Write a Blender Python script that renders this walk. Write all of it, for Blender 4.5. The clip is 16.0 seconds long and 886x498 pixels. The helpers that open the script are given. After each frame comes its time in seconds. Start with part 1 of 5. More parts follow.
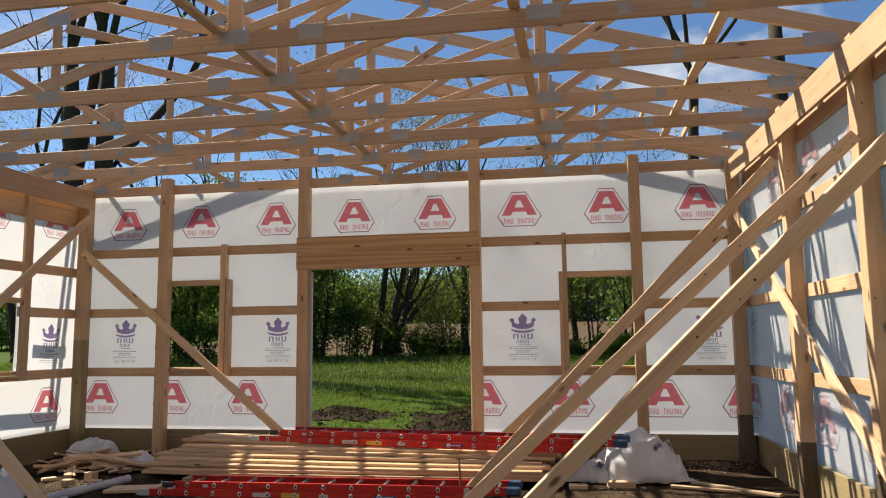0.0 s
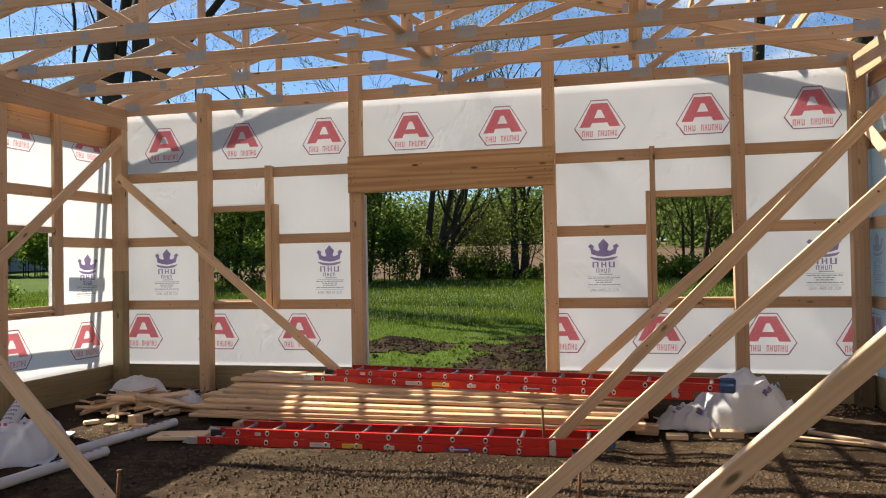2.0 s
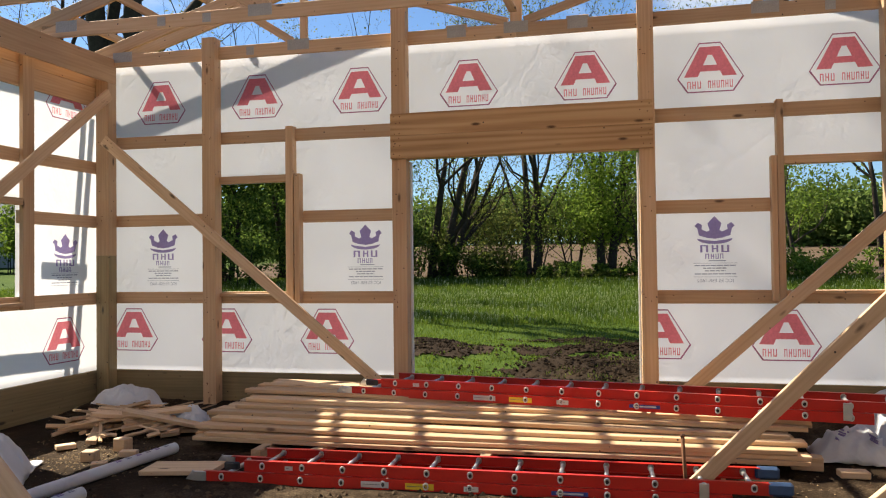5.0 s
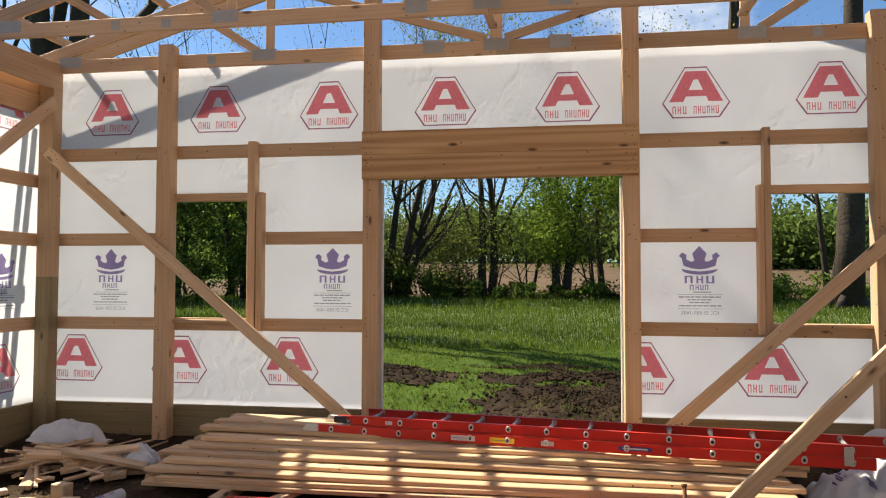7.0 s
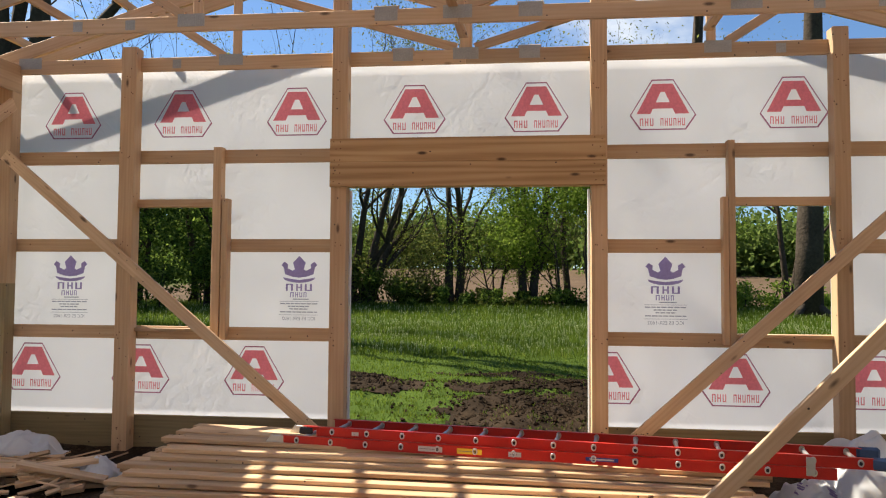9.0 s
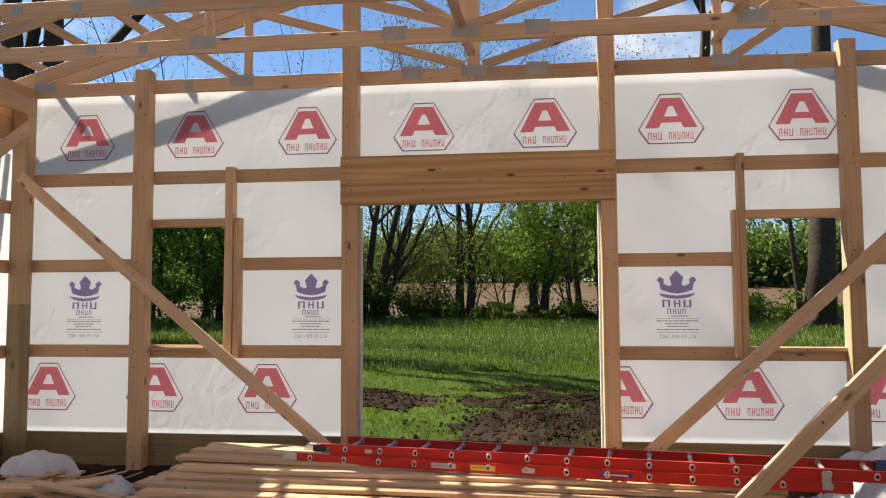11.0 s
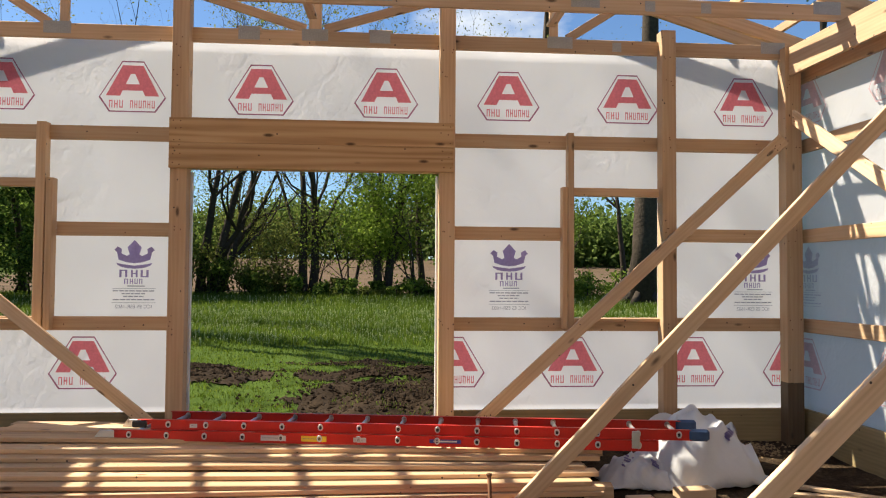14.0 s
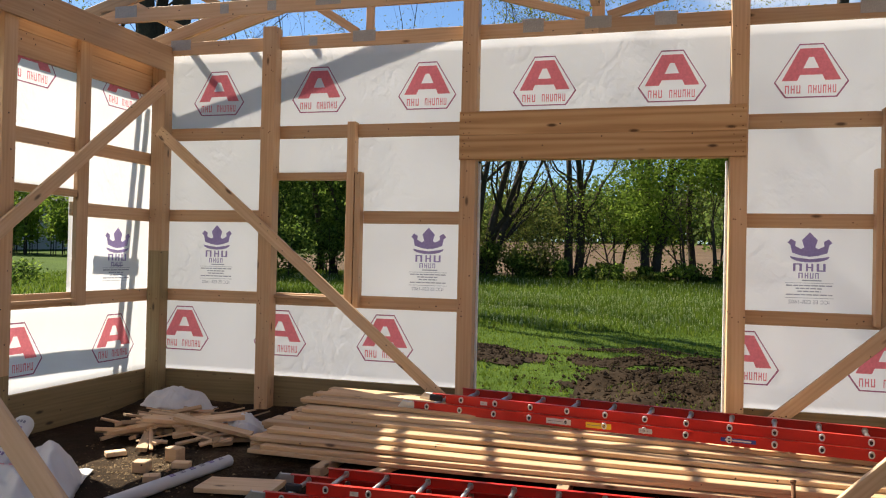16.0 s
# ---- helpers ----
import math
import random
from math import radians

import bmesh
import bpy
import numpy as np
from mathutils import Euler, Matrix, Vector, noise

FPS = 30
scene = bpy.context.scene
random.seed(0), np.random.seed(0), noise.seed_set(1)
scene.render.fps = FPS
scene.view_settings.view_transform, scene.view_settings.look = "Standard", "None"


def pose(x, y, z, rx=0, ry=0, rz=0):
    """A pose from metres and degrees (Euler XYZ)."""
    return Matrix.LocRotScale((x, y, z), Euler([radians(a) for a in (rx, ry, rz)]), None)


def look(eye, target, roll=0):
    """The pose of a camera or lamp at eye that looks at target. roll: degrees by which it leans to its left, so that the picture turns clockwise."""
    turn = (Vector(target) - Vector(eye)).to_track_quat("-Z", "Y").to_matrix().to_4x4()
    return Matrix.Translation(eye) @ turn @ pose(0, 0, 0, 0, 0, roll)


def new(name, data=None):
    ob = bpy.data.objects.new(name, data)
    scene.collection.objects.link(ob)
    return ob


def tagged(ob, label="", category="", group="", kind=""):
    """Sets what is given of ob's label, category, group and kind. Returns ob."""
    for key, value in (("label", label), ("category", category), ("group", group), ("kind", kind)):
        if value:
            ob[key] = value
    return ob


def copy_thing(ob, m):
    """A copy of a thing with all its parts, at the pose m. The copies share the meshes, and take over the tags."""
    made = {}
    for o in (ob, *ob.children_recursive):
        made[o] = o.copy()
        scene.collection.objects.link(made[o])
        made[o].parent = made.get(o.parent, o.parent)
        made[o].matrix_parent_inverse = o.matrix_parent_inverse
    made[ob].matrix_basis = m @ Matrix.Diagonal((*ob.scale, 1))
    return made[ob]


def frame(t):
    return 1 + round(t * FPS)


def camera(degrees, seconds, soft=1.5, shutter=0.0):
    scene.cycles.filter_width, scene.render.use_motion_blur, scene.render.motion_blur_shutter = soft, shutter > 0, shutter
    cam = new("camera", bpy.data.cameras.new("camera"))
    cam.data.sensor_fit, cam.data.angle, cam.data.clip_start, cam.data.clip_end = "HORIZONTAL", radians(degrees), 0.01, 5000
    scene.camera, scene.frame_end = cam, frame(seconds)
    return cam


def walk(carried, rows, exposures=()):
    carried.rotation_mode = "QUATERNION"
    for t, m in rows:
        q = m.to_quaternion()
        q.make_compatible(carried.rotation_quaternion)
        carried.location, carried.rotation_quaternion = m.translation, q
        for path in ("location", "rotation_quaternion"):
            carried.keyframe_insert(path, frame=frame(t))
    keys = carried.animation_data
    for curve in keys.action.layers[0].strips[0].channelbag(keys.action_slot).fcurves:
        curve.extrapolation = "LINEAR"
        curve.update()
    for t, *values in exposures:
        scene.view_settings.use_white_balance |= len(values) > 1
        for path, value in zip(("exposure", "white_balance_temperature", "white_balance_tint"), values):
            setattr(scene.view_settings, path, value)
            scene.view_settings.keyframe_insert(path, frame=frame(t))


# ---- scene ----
cam = camera(60.8, 16.0, 1.1)
PATH = [
    (0, (0.013, 1.546, 1.657), (-0.335, 3.501, 1.897), -0.6),
    (0.5, (-0.131, 1.795, 1.667), (-0.653, 3.721, 1.809), -1.6),
    (1, (-0.297, 2.037, 1.733), (-0.812, 3.964, 1.874), -2.8),
    (1.5, (-0.407, 2.31, 1.734), (-0.891, 4.247, 1.85), -1.8),
    (2, (-0.527, 2.603, 1.758), (-0.988, 4.549, 1.794), -1.0),
    (2.5, (-0.731, 2.821, 1.789), (-1.184, 4.769, 1.794), -0.6),
    (3, (-0.955, 3.086, 1.782), (-1.436, 5.027, 1.804), -0.7),
    (5.5, (-1.867, 4.461, 1.563), (-2.296, 6.415, 1.603), -0.8),
    (6, (-2.002, 4.568, 1.63), (-2.416, 6.524, 1.659), -0.8),
    (6.5, (-2.032, 4.62, 1.649), (-2.394, 6.586, 1.71), 0.3),
    (7, (-2.025, 4.641, 1.685), (-2.333, 6.615, 1.769), 0.1),
    (7.5, (-2.019, 4.641, 1.683), (-2.277, 6.623, 1.754), 0.1),
    (8, (-2.027, 4.651, 1.678), (-2.266, 6.636, 1.743), 0.1),
    (8.5, (-2.034, 4.663, 1.699), (-2.264, 6.649, 1.773), 0.5),
    (9, (-2.043, 4.668, 1.723), (-2.264, 6.653, 1.821), 0.4),
    (11.5, (-2.042, 4.631, 1.743), (-2.304, 6.609, 1.879), -0.6),
    (12, (-2.051, 4.639, 1.718), (-2.33, 6.616, 1.841), -0.7),
    (12.5, (-2.01, 4.636, 1.713), (-2.24, 6.62, 1.819), -0.7),
    (13, (-1.974, 4.666, 1.723), (-2.0, 6.664, 1.816), -0.2),
    (13.5, (-1.941, 4.677, 1.698), (-1.798, 6.671, 1.782), 0.3),
    (14, (-1.963, 4.694, 1.681), (-1.807, 6.686, 1.757), 0.4),
    (14.5, (-2.025, 4.678, 1.686), (-2.021, 6.677, 1.75), 0.5),
    (15, (-2.102, 4.654, 1.683), (-2.339, 6.639, 1.734), 1.2),
    (15.5, (-2.129, 4.627, 1.706), (-2.55, 6.582, 1.745), 1.6),
    (16, (-2.148, 4.611, 1.717), (-2.67, 6.542, 1.739), 1.3),
]
walk(cam, [(t, look(eye, target, roll)) for t, eye, target, roll in PATH], [(0, 1.03, 7150, 8), (0.5, 1.22, 7150, 8), (1.5, 1.29, 7150, 8), (5.5, 1.33, 7150, 8), (16, 1.33, 7150, 8)])

# ---- daylight ----
SUN = Vector((1.0, -0.42, -1.2)).normalized()
elevation = math.asin(-SUN.z)
world = bpy.data.worlds.new("sky")
scene.world = world
world.use_nodes = True
wn, wl = world.node_tree.nodes, world.node_tree.links
wn.clear()
sky = wn.new("ShaderNodeTexSky")
sky.sky_type, sky.sun_disc = "NISHITA", False
sky.sun_elevation, sky.sun_rotation = elevation, math.atan2(-SUN.x, -SUN.y)
sky.air_density, sky.dust_density, sky.ozone_density = 1.0, 0.4, 2.5
# drifting cumulus, thicker near the horizon
co = wn.new("ShaderNodeTexCoord")
mp = wn.new("ShaderNodeMapping")
mp.inputs["Scale"].default_value = (1.0, 1.0, 2.2)
mp.inputs["Location"].default_value = (1.9, 0.7, 0.55)
cn = wn.new("ShaderNodeTexNoise")
cn.inputs["Scale"].default_value, cn.inputs["Detail"].default_value, cn.inputs["Roughness"].default_value = 3.2, 7, 0.55
cr = wn.new("ShaderNodeValToRGB")
cr.color_ramp.elements[0].position, cr.color_ramp.elements[1].position = 0.60, 0.78
cm = wn.new("ShaderNodeMixRGB")
cm.inputs[2].default_value = (7.4, 7.8, 8.3, 1)
tint = wn.new("ShaderNodeMixRGB")
tint.blend_type = "MULTIPLY"
tint.inputs[0].default_value, tint.inputs[2].default_value = 1.0, (0.66, 0.86, 1.10, 1)
bg = wn.new("ShaderNodeBackground")
bg.inputs["Strength"].default_value = 0.06
wo = wn.new("ShaderNodeOutputWorld")
wl.new(co.outputs["Generated"], mp.inputs["Vector"])
wl.new(mp.outputs[0], cn.inputs["Vector"])
wl.new(cn.outputs[0], cr.inputs[0])
wl.new(sky.outputs[0], tint.inputs[1])
wl.new(tint.outputs[0], cm.inputs[1])
wl.new(cr.outputs[0], cm.inputs[0])
wl.new(cm.outputs[0], bg.inputs[0])
wl.new(bg.outputs[0], wo.inputs[0])

sun = new("sun", bpy.data.lights.new("sun", "SUN"))
sun.data.energy, sun.data.angle, sun.data.color = 5.0, radians(0.5), (1.0, 0.95, 0.86)
sun.rotation_euler = SUN.to_track_quat("-Z", "Y").to_euler()
sun.location = (-20, 10, 30)

# ---- materials ----


def material(name, rough=0.8, metal=0.0):
    m = bpy.data.materials.new(name)
    m.use_nodes = True
    b = m.node_tree.nodes["Principled BSDF"]
    b.inputs["Roughness"].default_value, b.inputs["Metallic"].default_value = rough, metal
    if rough > 0.85:
        b.inputs["Specular IOR Level"].default_value = 0.08
    return m, m.node_tree.nodes, m.node_tree.links, b


def ramp(nodes, stops):
    r = nodes.new("ShaderNodeValToRGB")
    while len(r.color_ramp.elements) < len(stops):
        r.color_ramp.elements.new(0.5)
    for e, (p, c) in zip(r.color_ramp.elements, stops):
        e.position, e.color = p, (*c, 1)
    return r


def noise_at(nodes, links, coords, scale, detail=4, rough=0.5, stretch=(1, 1, 1)):
    m = nodes.new("ShaderNodeMapping")
    m.inputs["Scale"].default_value = stretch
    links.new(coords, m.inputs["Vector"])
    n = nodes.new("ShaderNodeTexNoise")
    n.inputs["Scale"].default_value, n.inputs["Detail"].default_value, n.inputs["Roughness"].default_value = scale, detail, rough
    links.new(m.outputs[0], n.inputs["Vector"])
    return n


def mixed(nodes, links, kind, fac, a, b):
    m = nodes.new("ShaderNodeMixRGB")
    m.blend_type = kind
    for i, v in ((0, fac), (1, a), (2, b)):
        if isinstance(v, (int, float)):
            m.inputs[i].default_value = v
        elif isinstance(v, tuple):
            m.inputs[i].default_value = (*v, 1)
        else:
            links.new(v, m.inputs[i])
    return m.outputs[0]


def bumped(nodes, links, b, height, strength, distance=0.01):
    n = nodes.new("ShaderNodeBump")
    n.inputs["Strength"].default_value, n.inputs["Distance"].default_value = strength, distance
    links.new(height, n.inputs["Height"])
    links.new(n.outputs[0], b.inputs["Normal"])


def wood(name, dark, mid, light, rough=0.7, knots=True, vary=0.25, figure=0.12, loops=(9, 9, 0.09)):
    """Sawn softwood; the grain runs along the object's own x."""
    m, n, l, b = material(name, rough)
    tc = n.new("ShaderNodeTexCoord")
    info = n.new("ShaderNodeObjectInfo")
    off = n.new("ShaderNodeVectorMath")
    off.operation = "MULTIPLY_ADD"
    off.inputs[1].default_value = (37, 23, 51)
    l.new(info.outputs["Random"], off.inputs[0])
    l.new(tc.outputs["Object"], off.inputs[2])
    grain = noise_at(n, l, off.outputs[0], 26, 6, 0.6, (0.05, 1, 1))
    broad = noise_at(n, l, off.outputs[0], 5, 3, 0.5, (0.12, 1, 1))
    w = n.new("ShaderNodeTexWave")
    w.wave_type, w.bands_direction = "BANDS", "Y"
    w.inputs["Scale"].default_value, w.inputs["Distortion"].default_value = loops[0], loops[1]
    w.inputs["Detail"].default_value, w.inputs["Detail Scale"].default_value = 2, 0.7
    wm = n.new("ShaderNodeMapping")
    wm.inputs["Scale"].default_value = (loops[2], 1, 0.8)
    l.new(off.outputs[0], wm.inputs["Vector"])
    l.new(wm.outputs[0], w.inputs["Vector"])
    g = mixed(n, l, "MIX", figure, grain.outputs[0], w.outputs["Fac"])
    g = mixed(n, l, "MIX", 0.4, g, broad.outputs[0])
    r = ramp(n, [(0.22, dark), (0.5, mid), (0.78, light)])
    l.new(g, r.inputs[0])
    colour = r.outputs[0]
    if knots:
        v = n.new("ShaderNodeTexVoronoi")
        v.inputs["Scale"].default_value = 3.6
        km = n.new("ShaderNodeMapping")
        km.inputs["Scale"].default_value = (0.55, 1.6, 1.6)
        l.new(off.outputs[0], km.inputs["Vector"])
        l.new(km.outputs[0], v.inputs["Vector"])
        kr = ramp(n, [(0.05, (1, 1, 1)), (0.12, (0, 0, 0))])
        l.new(v.outputs["Distance"], kr.inputs[0])
        colour = mixed(n, l, "MIX", kr.outputs[0], colour, tuple(c * 0.35 for c in dark))
        nail = n.new("ShaderNodeTexVoronoi")
        nail.inputs["Scale"].default_value = 9.0
        l.new(off.outputs[0], nail.inputs["Vector"])
        nr = ramp(n, [(0.06, (1, 1, 1)), (0.075, (0, 0, 0))])
        l.new(nail.outputs["Distance"], nr.inputs[0])
        colour = mixed(n, l, "MIX", nr.outputs[0], colour, (0.05, 0.035, 0.025))
    hv = n.new("ShaderNodeHueSaturation")
    mr = n.new("ShaderNodeMapRange")
    mr.inputs["To Min"].default_value, mr.inputs["To Max"].default_value = 1 - vary, 1 + vary
    l.new(info.outputs["Random"], mr.inputs["Value"])
    l.new(mr.outputs[0], hv.inputs["Value"])
    l.new(colour, hv.inputs["Color"])
    l.new(hv.outputs[0], b.inputs["Base Color"])
    bumped(n, l, b, g, 0.12, 0.003)
    return m


PINE = wood("pine", (0.39, 0.225, 0.115), (0.54, 0.35, 0.20), (0.64, 0.455, 0.29), vary=0.18)
PALE = wood("pale_spruce", (0.40, 0.25, 0.135), (0.58, 0.395, 0.24), (0.69, 0.51, 0.335), vary=0.18)
LUMBER_PINE = wood("lumber_pine", (0.36, 0.20, 0.10), (0.56, 0.365, 0.205), (0.70, 0.51, 0.33), vary=0.26)
HEADER = wood("header_pine", (0.27, 0.135, 0.05), (0.50, 0.30, 0.14), (0.60, 0.40, 0.215), vary=0.07, figure=0.42, loops=(5, 16, 0.05))
TREATED = wood("treated_pine", (0.15, 0.11, 0.052), (0.25, 0.185, 0.09), (0.34, 0.255, 0.135), vary=0.18)
# darker brown than TREATED, used for the feet on the east side
FOOT = wood("dark_treated_pine", (0.06, 0.038, 0.02), (0.095, 0.062, 0.034), (0.14, 0.095, 0.054), vary=0.12)
SCRAP = wood("scrap_wood", (0.24, 0.15, 0.085), (0.42, 0.285, 0.17), (0.56, 0.41, 0.26), vary=0.3)


def wrap_material(name, ground=(0.835, 0.83, 0.845), lens=0.73):
    """Woven house wrap: a white sheet that lets daylight through."""
    m, n, l, b = material(name, 0.55)
    tc = n.new("ShaderNodeTexCoord")
    broad = noise_at(n, l, tc.outputs["Object"], 1.3, 4, 0.5)
    weave = noise_at(n, l, tc.outputs["Object"], 90, 2, 0.5, (1, 1, 0.1))
    r = ramp(n, [(0.3, tuple(c * 0.96 for c in ground)), (0.7, ground)])
    l.new(mixed(n, l, "MIX", 0.12, broad.outputs[0], weave.outputs[0]), r.inputs[0])
    l.new(r.outputs[0], b.inputs["Base Color"])

    def creases(turn, scale, stretch):
        """Sharp ridges running one way."""
        tm = n.new("ShaderNodeMapping")
        tm.inputs["Rotation"].default_value = (turn, turn, 0)
        l.new(tc.outputs["Object"], tm.inputs["Vector"])
        c = noise_at(n, l, tm.outputs[0], scale, 3, 0.55, stretch)
        rr = ramp(n, [(0.40, (0, 0, 0)), (0.5, (1, 1, 1)), (0.60, (0, 0, 0))])
        l.new(c.outputs[0], rr.inputs[0])
        return rr.outputs[0]
    # creases gather in patches and leave the rest of the sheet taut
    patch = ramp(n, [(0.46, (0, 0, 0)), (0.62, (1, 1, 1))])
    l.new(noise_at(n, l, tc.outputs["Object"], 1.1, 2, 0.5).outputs[0], patch.inputs[0])
    both = mixed(n, l, "ADD", 1.0, creases(0.7, 5.5, (1, 1, 0.22)), creases(-0.5, 4.2, (1, 1, 0.25)))
    gathered = mixed(n, l, "MULTIPLY", 1.0, both, patch.outputs[0])
    soft = noise_at(n, l, tc.outputs["Object"], 2.2, 3, 0.5)
    bumped(n, l, b, mixed(n, l, "MIX", 0.3, soft.outputs[0], gathered), 0.28, 0.024)
    t = n.new("ShaderNodeBsdfTranslucent")
    l.new(r.outputs[0], t.inputs["Color"])
    l.new(b.inputs["Normal"].links[0].from_socket, t.inputs["Normal"])
    mix = n.new("ShaderNodeMixShader")
    mix.inputs[0].default_value = lens
    l.new(b.outputs[0], mix.inputs[1])
    l.new(t.outputs[0], mix.inputs[2])
    l.new(mix.outputs[0], n["Material Output"].inputs["Surface"])
    return m


WRAP = wrap_material("house_wrap")
SHEET = wrap_material("loose_wrap", (0.74, 0.74, 0.75), 0.3)


def ink(name, colour):
    """Print seen through the sheet."""
    m, n, l, b = material(name, 0.6)
    tc = n.new("ShaderNodeTexCoord")
    s = noise_at(n, l, tc.outputs["Object"], 40, 3)
    r = ramp(n, [(0.3, tuple(c * 0.85 for c in colour)), (0.7, colour)])
    l.new(s.outputs[0], r.inputs[0])
    l.new(r.outputs[0], b.inputs["Base Color"])
    t = n.new("ShaderNodeBsdfTranslucent")
    l.new(r.outputs[0], t.inputs["Color"])
    mix = n.new("ShaderNodeMixShader")
    mix.inputs[0].default_value = 0.75
    l.new(b.outputs[0], mix.inputs[1])
    l.new(t.outputs[0], mix.inputs[2])
    l.new(mix.outputs[0], n["Material Output"].inputs["Surface"])
    return m


RED_INK = ink("red_print", (0.84, 0.24, 0.28))
MAROON_INK = ink("maroon_print", (0.42, 0.15, 0.24))
BLUE_INK = ink("violet_print", (0.33, 0.26, 0.48))
GREY_INK = ink("grey_print", (0.36, 0.36, 0.42))
# the same print, its fading on the front-lit east wall put into the colour
RED_FRONT_LIT = ink("red_print_front_lit", (0.80, 0.56, 0.575))
BLUE_FRONT_LIT = ink("violet_print_front_lit", (0.67, 0.64, 0.73))


def plain(name, colour, rough=0.5, metal=0.0, grain=30, spread=0.2, bump=0.1, depth=0.003):
    m, n, l, b = material(name, rough, metal)
    tc = n.new("ShaderNodeTexCoord")
    a = noise_at(n, l, tc.outputs["Object"], grain, 4)
    c = noise_at(n, l, tc.outputs["Object"], grain * 0.1, 3)
    r = ramp(n, [(0.25, tuple(v * (1 - spread) for v in colour)), (0.75, tuple(min(1, v * (1 + spread)) for v in colour))])
    f = mixed(n, l, "MIX", 0.5, a.outputs[0], c.outputs[0])
    l.new(f, r.inputs[0])
    l.new(r.outputs[0], b.inputs["Base Color"])
    bumped(n, l, b, f, bump, depth)
    return m


RED = plain("red_fibreglass", (0.50, 0.018, 0.010), 0.38, grain=60, spread=0.12)
ALU = plain("aluminium", (0.62, 0.62, 0.60), 0.4, 0.85, spread=0.1)
HOLE = plain("bore_shade", (0.03, 0.03, 0.03), 0.8)
RUBBER = plain("blue_rubber", (0.03, 0.07, 0.16), 0.6)
BLACK = plain("black_plastic_and_core_shade", (0.02, 0.02, 0.022), 0.5)
GALV = plain("galvanised", (0.40, 0.385, 0.35), 0.55, 0.3, grain=80, spread=0.25, bump=0.4)
YELLOW = plain("yellow_sticker", (0.75, 0.5, 0.03), 0.5, spread=0.05)
STICKER = plain("silver_sticker", (0.55, 0.54, 0.52), 0.45, spread=0.1)
NAVY = plain("navy_sticker", (0.03, 0.05, 0.25), 0.4, spread=0.05)
RUST = plain("rusty_steel", (0.17, 0.075, 0.035), 0.8, 0.3, spread=0.4)
BARK = plain("bark", (0.055, 0.043, 0.033), 0.95, grain=9, spread=0.5, bump=0.9, depth=0.06)
TWIG = plain("twig_bark", (0.04, 0.032, 0.025), 0.95, grain=20, spread=0.3)


def leafy(name, a, b_, c):
    m, n, l, b = material(name, 0.8)
    b.inputs["Specular IOR Level"].default_value = 0.12
    g = n.new("ShaderNodeNewGeometry")
    r = ramp(n, [(0.0, a), (0.5, b_), (1.0, c)])
    l.new(g.outputs["Random Per Island"], r.inputs[0])
    l.new(r.outputs[0], b.inputs["Base Color"])
    t = n.new("ShaderNodeBsdfTranslucent")
    l.new(r.outputs[0], t.inputs["Color"])
    mix = n.new("ShaderNodeMixShader")
    mix.inputs[0].default_value = 0.58
    l.new(b.outputs[0], mix.inputs[1])
    l.new(t.outputs[0], mix.inputs[2])
    l.new(mix.outputs[0], n["Material Output"].inputs["Surface"])
    return m


LEAF_DEEP = leafy("deep_leaves", (0.03, 0.058, 0.011), (0.078, 0.128, 0.023), (0.21, 0.285, 0.052))
LEAF_SPRING = leafy("spring_leaves", (0.075, 0.13, 0.015), (0.13, 0.20, 0.026), (0.20, 0.265, 0.045))
LEAF_OLIVE = leafy("olive_leaves", (0.08, 0.10, 0.02), (0.135, 0.155, 0.035), (0.19, 0.20, 0.055))
LEAF_FAR = leafy("far_leaves", (0.06, 0.10, 0.022), (0.10, 0.15, 0.034), (0.155, 0.20, 0.055))
GRASS = leafy("grass_blades", (0.05, 0.088, 0.009), (0.092, 0.14, 0.016), (0.15, 0.19, 0.032))


def soil_material():
    m, n, l, b = material("bare_soil", 0.95)
    tc = n.new("ShaderNodeTexCoord")
    fine = noise_at(n, l, tc.outputs["Object"], 55, 6, 0.65)
    mid = noise_at(n, l, tc.outputs["Object"], 7, 5, 0.6)
    broad = noise_at(n, l, tc.outputs["Object"], 0.8, 3, 0.5)
    r = ramp(n, [(0.3, (0.010, 0.006, 0.0035)), (0.5, (0.032, 0.020, 0.0115)), (0.70, (0.15, 0.105, 0.064))])
    f = mixed(n, l, "MIX", 0.45, fine.outputs[0], mid.outputs[0])
    f = mixed(n, l, "MIX", 0.35, f, broad.outputs[0])
    l.new(f, r.inputs[0])
    l.new(r.outputs[0], b.inputs["Base Color"])
    bumped(n, l, b, f, 0.9, 0.05)
    return m


SOIL = soil_material()
CLOD = plain("dark_clods", (0.028, 0.018, 0.0105), 0.95, grain=30, spread=0.75, bump=0.8, depth=0.02)
GRAVEL = plain("gravel", (0.078, 0.053, 0.033), 0.9, grain=45, spread=0.5, bump=0.9, depth=0.02)


